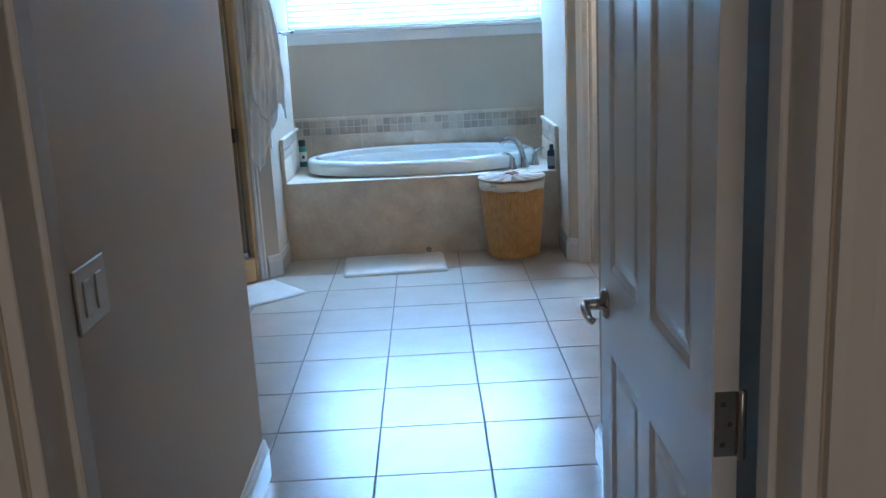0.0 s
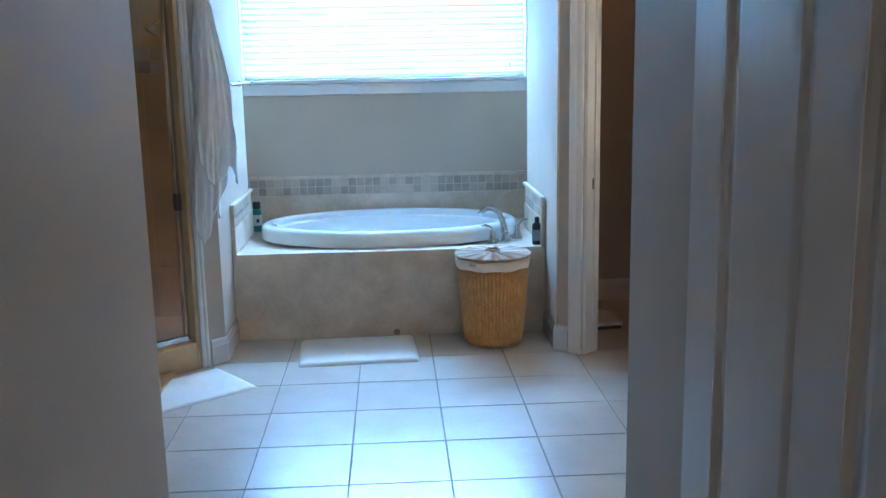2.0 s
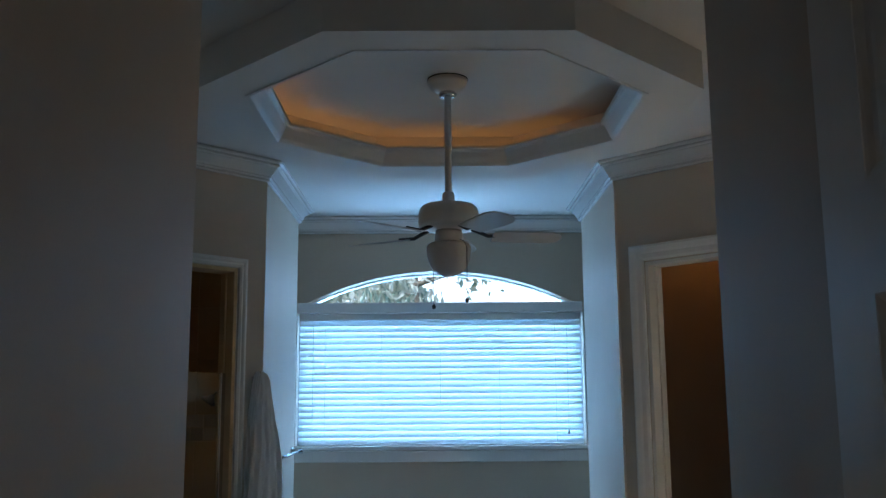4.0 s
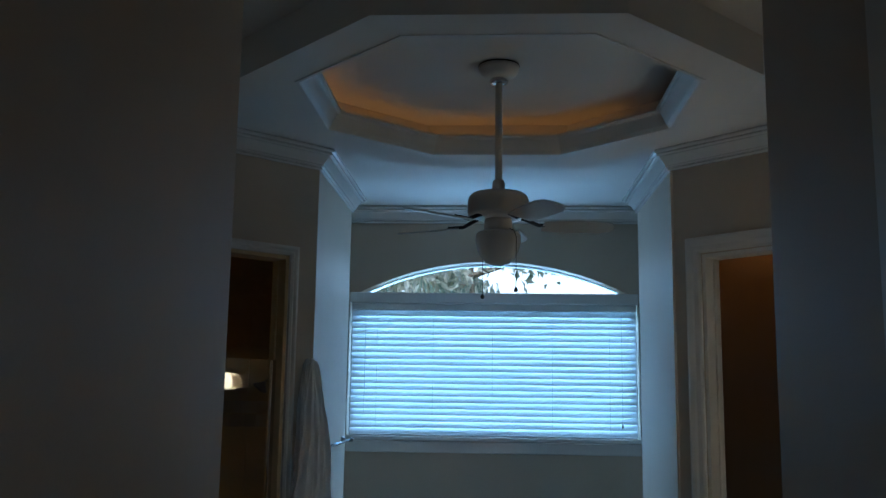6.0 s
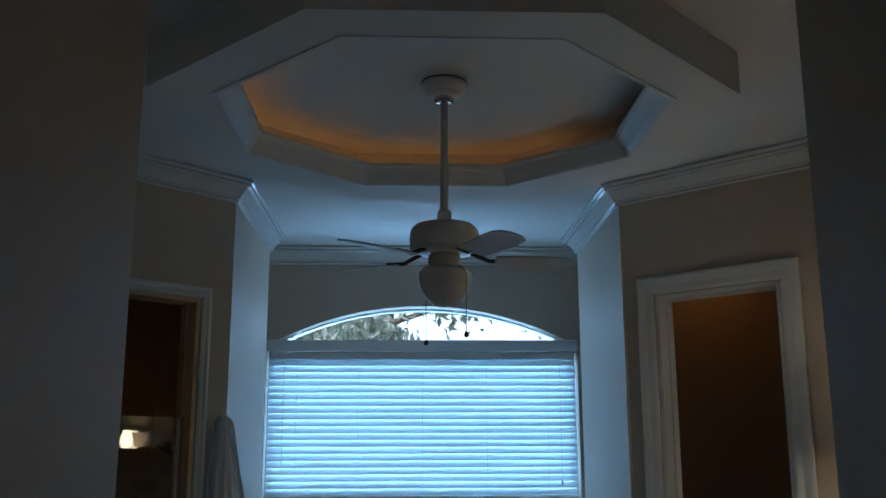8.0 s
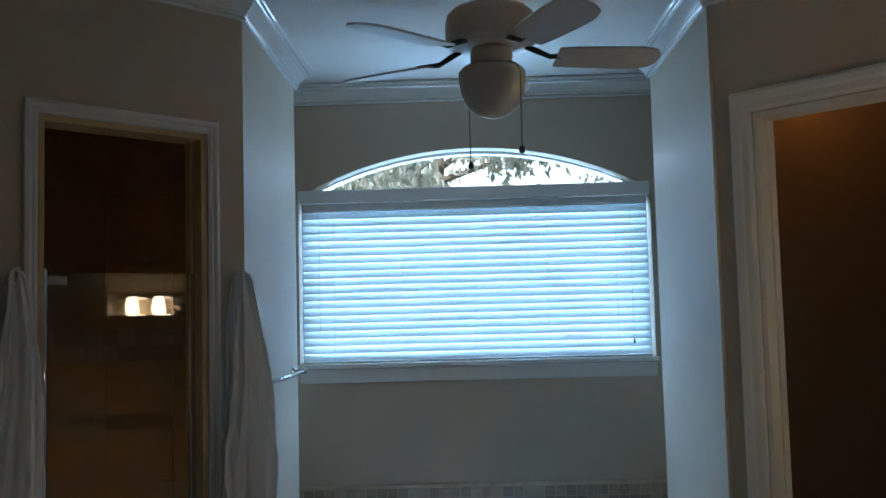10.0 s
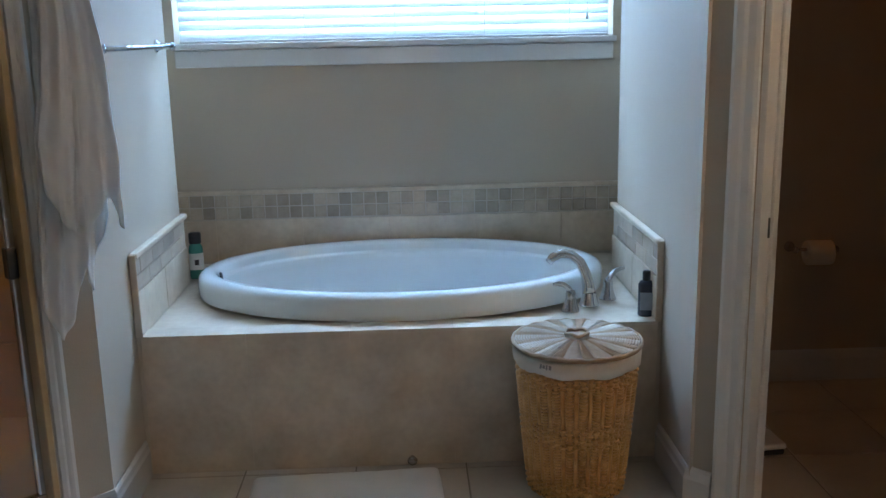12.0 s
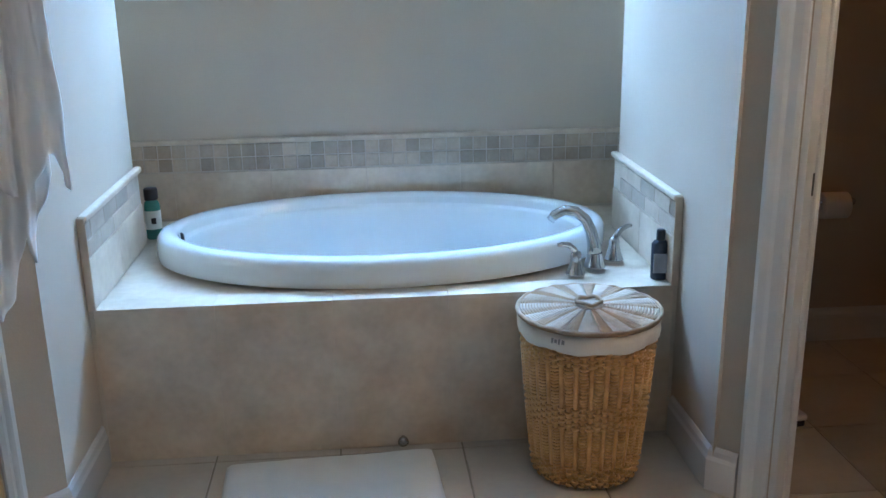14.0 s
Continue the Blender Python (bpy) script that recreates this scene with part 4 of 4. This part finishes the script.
# ---- towels, hooks, towel bar ----
def hook(m):
    h = thing("robe_hook", "small chrome robe hook on the wall", "hook", m, "robe hooks")
    part("plate", lathe([(0, 0.0), (0.02, 0.0), (0.02, 0.004), (0.014, 0.008), (0, 0.009)], 18), CHROME, h, "", True, pose(0, 0, 0, 90, 0, 0))
    part("peg", tube([(0, -0.006, 0), (0, -0.03, -0.004), (0, -0.045, 0.008), (0, -0.05, 0.022)], [0.006, 0.006, 0.006, 0.007], 10), CHROME, h, "", True)
    return h


def hem_at(hem, u):
    for (u0, d0), (u1, d1) in zip(hem, hem[1:]):
        if u <= u1:
            return d0 + (d1 - d0) * (u - u0) / (u1 - u0)
    return hem[-1][1]


def hung_towel(label, m, width, seed, layers):
    """Bath towel gathered at a peg and falling in folded layers. Local x along the wall, -y into the room; a layer is (stand-off, share of the width, shift, hem as (u, drop) pairs)."""
    t = thing("bath_towel", label, "towel", m, "hung towels")
    nu, nv = 56, 60
    rg = random.Random(seed)
    for off, share, shift, hem in layers:
        ph = [rg.uniform(0, 6.28) for _ in range(6)]
        bm = bmesh.new()
        grid = []
        for j in range(nv + 1):
            v = j / nv
            row = []
            for i in range(nu + 1):
                u = i / nu * 2 - 1
                wide = width * share * (0.14 + 0.86 * min(1, v * 1.25) ** 0.7)
                z = -v * hem_at(hem, u) + 0.02 * (1 - u * u) * math.exp(-v * 18)
                fold = 0.017 * math.sin(u * 4.4 + ph[0] + v * 0.9) + 0.008 * math.sin(u * 9 + ph[1] - v * 1.7) + 0.006 * math.sin(u * 17 + ph[2] + v * 4)
                crumple = 0.010 * noise.noise(Vector((u * 2.3, z * 6.5, seed))) + 0.005 * noise.noise(Vector((u * 6, z * 15, seed + 3)))
                y = -0.045 - off + fold * (0.35 + 0.65 * v) + crumple - 0.02 * v * (0.5 + 0.5 * u)
                x = shift * v + wide * u * (1 - 0.1 * v * math.sin(u * 3 + ph[3])) + 0.012 * math.sin(v * 5 + ph[4]) + 0.006 * noise.noise(Vector((u, z * 5, seed + 9)))
                row.append(bm.verts.new((x, min(y, -0.012), z)))
            grid.append(row)
        for j in range(nv):
            for i in range(nu):
                bm.faces.new((grid[j][i], grid[j][i + 1], grid[j + 1][i + 1], grid[j + 1][i]))
        ob = part("cloth", bm, TOWEL, t, "", True)
        md = ob.modifiers.new("thickness", "SOLIDIFY")
        md.thickness = 0.006
    return t


hp = LM @ Vector((-0.045, -0.0, 1.90))
hook(pose(hp.x, hp.y, hp.z, 0, 0, 45))
hung_towel("white terry bath towel hanging in folds from a hook", pose(hp.x, hp.y, hp.z + 0.02, 0, 0, 45), 0.112, 5, [(0.0, 0.95, -0.01, [(-1, 1.12), (-0.55, 1.25), (-0.3, 1.2), (0.1, 1.04), (0.5, 1.12), (0.7, 1.0), (1, 0.9)]), (0.035, 1.0, 0.015, [(-1, 0.80), (-0.5, 0.92), (0.1, 0.95), (0.55, 0.84), (0.72, 0.85), (0.9, 0.93), (1, 0.94)])])
hp2 = LM @ Vector((-0.87, -0.0, 1.90))
hook(pose(hp2.x, hp2.y, hp2.z, 0, 0, 45))
hung_towel("white terry bath towel hanging beside the shower", pose(hp2.x, hp2.y, hp2.z + 0.02, 0, 0, 45), 0.11, 9, [(0.0, 1.0, 0.0, [(-1, 0.9), (-0.4, 1.02), (0.3, 0.98), (1, 0.86)])])

bar = thing("towel_bar", "polished chrome towel bar on the wall by the tub", "towel bar", pose(A[0], 0, 1.494))
part("rod", tube([(0.062, 6.28, 0), (0.062, 7.19, 0)], 0.0085, 14), CHROME, bar, "", True)
for y in (6.31, 7.16):
    part("post", lathe([(0, 0), (0.024, 0), (0.024, 0.006), (0.015, 0.012), (0.011, 0.03), (0.0135, 0.05), (0.0135, 0.072), (0, 0.076)], 20), CHROME, bar, "", True, pose(0, y, 0, 0, 90, 0))


# ---- ceiling fan ----
FX, FY = 0.073, 4.99
fan = thing("ceiling_fan", "white five-blade ceiling fan with an opal bowl light", "ceiling fan", pose(FX, FY, 0.121) @ Matrix.Diagonal((0.92, 0.92, 0.92, 1)))
part("canopy", lathe([(0.03, 3.14), (0.055, 3.144), (0.075, 3.158), (0.085, 3.178), (0.088, 3.195), (0, 3.198)], 32), FANWHITE, fan, "", True)
# Black ring stands in for the shade in the gap above the canopy.
part("gap_shadow", lathe([(0.083, 3.1935), (0.0895, 3.1945), (0.0895, 3.2015), (0.083, 3.2025), (0.083, 3.1935)], 32), BLACKP, fan, "black ring drawn as the shaded gap over the canopy", True)
part("canopy_ring", lathe([(0.016, 3.118), (0.038, 3.12), (0.041, 3.132), (0.032, 3.142), (0.016, 3.142)], 28), CHROME, fan, "chrome collar", True)
part("down_rod", tube([(0, 0, 3.15), (0, 0, 2.645)], 0.0155, 16), FANWHITE, fan, "", True)
part("rod_coupling", lathe([(0, 2.69), (0.022, 2.69), (0.027, 2.68), (0.027, 2.645), (0.034, 2.637), (0, 2.633)], 20), FANWHITE, fan, "", True)
part("motor", lathe([(0, 2.638), (0.06, 2.638), (0.11, 2.631), (0.125, 2.617), (0.13, 2.597), (0.13, 2.547), (0.123, 2.531), (0.07, 2.523), (0, 2.521)], 48), FANWHITE, fan, "", True)
part("switch_housing", lathe([(0.0, 2.523), (0.055, 2.523), (0.06, 2.512), (0.06, 2.485), (0.052, 2.466), (0, 2.465)], 32), FANWHITE, fan, "", True)
part("light_bowl", lathe([(0.05, 2.474), (0.084, 2.466), (0.095, 2.454), (0.096, 2.434), (0.09, 2.396), (0.074, 2.36), (0.049, 2.336), (0.02, 2.325), (0, 2.324)], 40), OPAL, fan, "opal glass bowl shade", True)
for k5 in range(5):
    a = FAN_TURN + k5 * 72
    m5 = pose(0, 0, 0, 0, 0, a)
    blade = bmesh.new()
    out = [(0.19, -0.052), (0.23, -0.058), (0.38, -0.064), (0.44, -0.062), (0.478, -0.048), (0.494, -0.02), (0.494, 0.02), (0.478, 0.048), (0.44, 0.062), (0.38, 0.064), (0.23, 0.058), (0.19, 0.052)]
    prism(out, -0.003, 0.003, blade)
    part("blade", blade, BLADE, fan, "", False, m5 @ pose(0, 0, 2.5, -12, 0, 0))
    part("blade_arm", tube([(0.10, 0, 2.53), (0.135, 0, 2.517), (0.17, 0, 2.502), (0.245, 0, 2.506)], [0.008, 0.009, 0.008, 0.006], 8), DARKMETAL, fan, "", True, m5)
for cx, cy, z1, nm in ((-0.066, 0.03, 2.215, "pull_chain"), (0.072, -0.03, 2.22, "pull_chain")):
    part(nm, tube([(cx * 0.6, cy, 2.48), (cx * 0.9, cy * 1.6, 2.468), (cx * 1.02, cy * 3.6, 2.43), (cx, cy * 3.6, z1)], 0.0017, 6), DARKMETAL, fan)
    part("chain_bob", lathe([(0, 0), (0.007, 0.003), (0.0095, 0.012), (0.005, 0.021), (0, 0.023)], 12), DARKMETAL, fan, "", True, pose(cx, cy * 3.6, z1 - 0.02))

# ceiling vent
vent = thing("ceiling_vent", "white slatted air vent in the ceiling", "vent", pose(-1.40, 5.12, CZ))
part("frame", box((-0.13, -0.16, -0.012), (0.13, -0.135, -0.001), 0.003), TRIM, vent)
part("frame", box((-0.13, 0.135, -0.012), (0.13, 0.16, -0.001), 0.003), TRIM, vent)
part("frame", box((-0.13, -0.135, -0.012), (-0.105, 0.135, -0.001), 0.003), TRIM, vent)
part("frame", box((0.105, -0.135, -0.012), (0.13, 0.135, -0.001), 0.003), TRIM, vent)
part("backing", box((-0.105, -0.135, -0.004), (0.105, 0.135, -0.001)), BLACKP, vent)
for i in range(9):
    part("slat", box((-0.009, -0.134, -0.001), (0.009, 0.134, 0.001)), TRIM, vent, "", False, pose(-0.09 + i * 0.0225, 0, -0.009, 0, 38, 0))

# rope light in the tray
oc = octagon(0.775)
rope = thing("rope_light", "warm rope light hidden behind the tray crown", "rope light")
for i, f0, f1 in ROPE_SIDES:
    a_, b_ = Vector((*oc[i], SZ + 0.0285)), Vector((*oc[(i + 1) % 8], SZ + 0.0285))
    part("tube", tube([a_.lerp(b_, f0), a_.lerp(b_, f1)], 0.008, 8), ROPE, rope, "glowing warm tube")

# ---- vanity light and mirror on the east wall ----
VZ = 1.885
vl = thing("vanity_light", "four-shade vanity light bar, two frosted shades lit", "wall light", pose(XR, VANITY_Y, VZ))
part("back_plate", box((-0.022, -0.3, 0.02), (-0.001, 0.3, 0.07), 0.006, seg=2), CHROME, vl)
for i, y in enumerate((-0.2625, -0.0875, 0.0875, 0.2625)):
    part("arm", tube([(-0.02, y, 0.045), (-0.06, y, 0.06), (-0.09, y, 0.085), (-0.1, y, 0.1), (-0.1, y, 0.075)], 0.006, 8), NICKEL, vl, "", True)
    part("socket", lathe([(0, 0.078), (0.014, 0.076), (0.022, 0.05), (0.024, 0.04), (0, 0.038)], 16), NICKEL, vl, "", True, pose(-0.1, y, 0))
    part("shade", lathe([(0.019, 0.048), (0.024, 0.038), (0.033, 0.016), (0.042, -0.012), (0.0455, -0.038), (0.041, -0.064), (0.03, -0.08), (0.014, -0.086), (0, -0.087)], 24), LAMPLIT if i in (1, 2) else LAMPOFF, vl, "frosted glass shade, lit" if i in (1, 2) else "frosted glass shade, unlit", True, pose(-0.1, y, 0))
mirror = thing("wall_mirror", "large frameless vanity mirror on the wall", "mirror", pose(XR, 4.80, 1.39))
part("glass", box((-0.008, -0.62, -0.42), (-0.002, 0.66, 0.42), 0.002), m_mirror, mirror)

# ---- shower ----
curb = setting(part("shower_curb", box((SH0 + 0.018, -0.004, 0.0), (SH1 - 0.018, 0.13, 0.15), 0.006, m=LM), SHOWER), "tan tiled shower curb", "shower curb")
sd = thing("shower_door", "clear glass shower door with chrome edges, shut", "shower door", LM)
gx0, gx1 = SH0 + 0.03, SH1 - 0.03
part("glass", box((gx0 + 0.012, 0.05, 0.185), (gx1 - 0.012, 0.057, 1.93)), SHGLASS, sd, "clear glass leaf").visible_shadow = False
part("stile", lathe([(0, 0.16), (0.015, 0.16), (0.015, 1.935), (0.012, 1.94), (0, 1.94)], 24), CHROME, sd, "round chrome door edge", True, pose(gx0 + 0.004, 0.048, 0))
part("stile", box((gx1 - 0.014, 0.044, 0.16), (gx1 + 0.010, 0.064, 1.93), 0.003), CHROME, sd, "chrome door edge")
part("sill", box((gx0 - 0.01, 0.036, 0.151), (gx1 + 0.01, 0.075, 0.185), 0.004), CHROME, sd, "chrome sill track")
part("top_clip", box((gx0 + 0.012, 0.04, 1.885), (gx0 + 0.085, 0.066, 1.918), 0.003), CHROME, sd, "chrome corner clip")
part("hinge", box((gx1 - 0.022, 0.036, 0.86), (gx1 + 0.008, 0.07, 0.95), 0.003), DARKMETAL, sd, "dark pivot hinge")
head = thing("wall_shower", "round chrome shower head on a short arm", "shower", pose(-1.10, 6.63, 1.83))
part("arm", tube([(0.001, 0, 0.02), (-0.06, 0, 0.03), (-0.11, 0, 0.01), (-0.135, 0, -0.015)], 0.0085, 10), CHROME, head, "", True)
part("flange", lathe([(0, 0), (0.028, 0), (0.024, 0.008), (0, 0.01)], 18), CHROME, head, "", True, pose(0, 0, 0.02, 0, -90, 0))
part("spray_face", lathe([(0, 0.03), (0.014, 0.03), (0.022, 0.015), (0.042, 0.0), (0.044, -0.012), (0.038, -0.016), (0, -0.016)], 24), DARKMETAL, head, "", True, pose(-0.145, 0, -0.03, 0, 35, 0))
setting(part("shower_floor", box((-2.4, 5.38, -0.002), (-1.10, 7.08, 0.03)), SHOWER), "tan tiled shower floor", "floor")

# shower wall tiles with a narrow mosaic band
SHPIECE = piece_mesh("tile", 0.318, 0.318, 0.008, 0.002, SHOWER)
BANDPIECE = piece_mesh("band_tile", 0.0745, 0.0745, 0.008, 0.0015, MOSAIC)
for wall_ob, count, place in ((shower_back, 4, lambda u, z: pose(-2.4 + u, 7.079, z, 90, 0, 0)), (shower_left, 5, lambda u, z: pose(-2.399, 5.38 + u, z) @ pose(0, 0, 0, 0, 90, 0) @ pose(0, 0, 0, 0, 0, 90))):
    for z0 in (0.19, 0.513, 0.836, 1.159, 1.482 - 0.08, 1.88, 2.203, 2.526, 2.849):
        for i in range(count):
            lay("tile", SHPIECE, wall_ob, place(0.1615 + i * 0.323, z0))
    for r_ in range(2):
        for i in range(int(count * 0.323 / 0.0785)):
            lay("band_tile", BANDPIECE, wall_ob, place(0.04 + i * 0.0785, 1.603 + r_ * 0.0785))

# ---- toilet room ----
toilet = thing("toilet", "white porcelain toilet with a tan closed seat", "toilet", pose(2.33, 6.93, 0))
part("pedestal", lathe([(0, 0), (0.15, 0.0), (0.152, 0.02), (0.13, 0.06), (0.105, 0.12), (0.11, 0.2), (0.15, 0.3)], 36, None, 1.35, 0.85), PORCELAIN, toilet, "", True)
part("bowl", lathe([(0.1, 0.19), (0.15, 0.25), (0.178, 0.31), (0.19, 0.36), (0.192, 0.385), (0.18, 0.392), (0, 0.392)], 40, None, 1.62, 0.98), PORCELAIN, toilet, "", True)
part("seat", lathe([(0, 0.394), (0.194, 0.394), (0.198, 0.402), (0.194, 0.411), (0, 0.412)], 40, None, 1.62, 0.98), SEATTAN, toilet, "tan seat ring", True)
part("lid", lathe([(0, 0.4135), (0.19, 0.4135), (0.196, 0.42), (0.186, 0.434), (0.1, 0.442), (0, 0.444)], 40, None, 1.62, 0.98), SEATTAN, toilet, "tan closed lid", True)
part("tank", box((0.28, -0.21, 0.38), (0.465, 0.21, 0.74), 0.025, seg=3), PORCELAIN, toilet, "", True)
part("tank_lid", box((0.27, -0.22, 0.741), (0.475, 0.22, 0.775), 0.012, seg=2), PORCELAIN, toilet, "", True)
part("flush_lever", tube([(0.278, -0.15, 0.68), (0.262, -0.15, 0.68), (0.26, -0.12, 0.675), (0.26, -0.08, 0.67)], 0.006, 8), CHROME, toilet, "", True)
tph = thing("toilet_paper_holder", "chrome toilet paper holder on the wall", "paper holder", pose(1.785, PB - 0.03, 0.605))
for x in (-0.085, 0.085):
    part("post", lathe([(0, 0), (0.022, 0), (0.022, 0.005), (0.013, 0.01), (0.01, 0.04), (0.014, 0.06), (0.014, 0.075), (0, 0.078)], 18), CHROME, tph, "", True, pose(x, 0, 0, 90, 0, 0))
part("rod", tube([(-0.085, -0.065, 0), (0.085, -0.065, 0)], 0.007, 10), CHROME, tph, "", True)
roll = thing("toilet_roll", "white toilet paper roll on the holder", "toilet roll", pose(1.80, PB - 0.095, 0.59, 0, 90, 0))
part("paper", lathe([(0.02, -0.052), (0.05, -0.052), (0.052, -0.05), (0.052, 0.05), (0.05, 0.052), (0.02, 0.052), (0.02, -0.052)], 32), PAPER, roll, "", True)
scl = thing("bathroom_scale", "flat white bathroom scale with a dark edge on the floor", "scale", pose(1.275, 6.68, 0.0, 0, 0, 6))
part("foot_frame", box((-0.135, -0.15, 0.0), (0.135, 0.15, 0.022), 0.006, seg=2), SCALEB, scl, "dark underside")
part("platform", box((-0.14, -0.155, 0.0225), (0.14, 0.155, 0.045), 0.008, seg=2), PLASTICW, scl)

# ---- ceiling light of the toilet room ----
DOWN = glowing("lit_frosted_lens", (1.0, 0.36, 0.06), DOWNLIGHT_GLOW)
for x, y, nm, lb, rad in ((1.72, 7.04, "toilet_room_light", "round warm ceiling light of the toilet room", 0.085),):
    dl = thing(nm, lb, "ceiling light", pose(x, y, CZ))
    part("ring", lathe([(rad, -0.002), (rad + 0.028, -0.001), (rad + 0.026, -0.012), (rad, -0.014), (rad, -0.002)], 28), TRIM, dl, "white ring", True)
    part("lens", lathe([(0, -0.016), (rad * 0.6, -0.013), (rad - 0.001, -0.006), (rad - 0.001, -0.002), (0, -0.001)], 24), DOWN, dl, "lit frosted lens", True)

# unseen can lamp added to brighten the shower; the baffle keeps upper walls dark
can = thing("shower_fill_lamp", "added can lamp over the shower, unseen, lit warm", "ceiling light", pose(-1.72, 6.22, CZ))
part("baffle", lathe([(0.062, -0.001), (0.09, -0.001), (0.09, -0.006), (0.068, -0.18), (0.062, -0.18), (0.062, -0.001)], 28), BLACKP, can, "dark baffle", True)
part("lens", lathe([(0, -0.02), (0.06, -0.018), (0.06, -0.002), (0, -0.001)], 24), glowing("lit_can_lens", (1.0, 0.54, 0.16), SHOWER_GLOW), can, "lit frosted lens", True)

# ---- light switch ----
sw = thing("light_switch", "almond double rocker light switch plate", "light switch", pose(HL, 2.065, 1.045))
PLATE = surface("almond_plastic", (0.54, 0.49, 0.41), (0.58, 0.53, 0.45), 0.35, 4, 60, 0.0)
part("plate", box((0.0, -0.076, -0.058), (0.006, 0.076, 0.058), 0.0025), PLATE, sw)
for y in (-0.03, 0.03):
    part("rocker", box((0.005, y - 0.0165, -0.033), (0.0095, y + 0.0165, 0.033), 0.002), PLATE, sw)

# ---- pieces: mosaic, surround tiles, floor tiles ----
mm = piece_mesh("mosaic_tile", 0.0515, 0.0515, 0.0055, 0.0012, MOSAIC)
for row in range(2):
    for i in range(45):
        x = NL + 0.03 + i * 0.0566
        if x > NR - 0.02:
            continue
        lay("mosaic_tile", mm, surround, pose(x, BY - 0.0118, 0.738 + row * 0.0566, 90, 0, 0))
bt = piece_mesh("back_tile", 0.3962, 0.19, 0.007, 0.0015, STONE)
for i in range(6):
    lay("back_tile", bt, surround, pose(NL + 0.2 + i * 0.397   , BY - 0.0118, 0.61, 90, 0, 0) if NL + 0.4 + i * 0.397 < NR else pose(NR - 0.2, BY - 0.0112, 0.61, 90, 0, 0))
nf = 5
fw = (B[0] - A[0] - 0.026 - 0.0) / nf
ft = piece_mesh("front_tile", fw - 0.0008, DZ - 0.012, 0.011, 0.0006, STONE)
for i in range(nf):
    lay("front_tile", ft, surround, pose(A[0] + 0.013 + fw * (i + 0.5), DY + 0.0118, (DZ - 0.012) / 2 + 0.002, 90, 0, 0))
# deck tiles: strips round the tub and the corners
dfront = piece_mesh("deck_tile", fw - 0.0008, 0.098, 0.011, 0.0006, STONE)
for i in range(nf):
    lay("deck_tile", dfront, surround, pose(A[0] + 0.013 + fw * (i + 0.5), DY + 0.0505, DZ - 0.0112))
# ledge faces: two narrow band courses over a large tile
band = piece_mesh("ledge_tile", 0.155, 0.052, 0.0095, 0.0012, MOSAIC)
half_band = piece_mesh("ledge_tile_half", 0.0505, 0.052, 0.0095, 0.0012, MOSAIC)
big = piece_mesh("ledge_tile_large", 0.36, 0.155, 0.0095, 0.0015, STONE)
for x, ry in ((A[0] + 0.0118, 90), (B[0] - 0.0118, -90)):
    turned = pose(0, 0, 0, 0, ry, 0) @ pose(0, 0, 0, 0, 0, 90)
    for row in range(2):
        for i in range(4):
            y = DY + 0.08 + i * 0.1575 + 0.055 * row
            if y < PB - 0.07:
                lay("ledge_tile", band, surround, pose(x, y, 0.706 + row * 0.0555) @ turned)
    lay("ledge_tile", half_band, surround, pose(x, DY + 0.0265, 0.7615) @ turned)
    for i in range(2):
        lay("ledge_tile", big, surround, pose(x, DY + 0.182 + i * 0.364, DZ + 0.081) @ pose(0, 0, 0, 0, ry, 0) @ pose(0, 0, 0, 0, 0, 90))

TX, TY, GX, GY = -0.131, 4.157, 0.3965, 0.3965
tm = piece_mesh("floor_tile", GX - 0.006, GY - 0.006, 0.008, 0.0015, TILE)
for i in range(-6, 8):
    for j in range(-8, 8):
        x, y = TX + (i + 0.5) * GX, TY + (j + 0.5) * GY
        inside = (HL - 0.1 < x < HR + 0.1 and 1.41 < y < HY + 0.2) or (XL - 0.2 < x < XR + 0.2 and HY < y < 6.9) or (1.0 < x < 2.9 and 5.3 < y < 7.4)
        if inside and y - GY / 2 > 1.406:
            lay("floor_tile", tm, floor, pose(x, y, -0.0078))
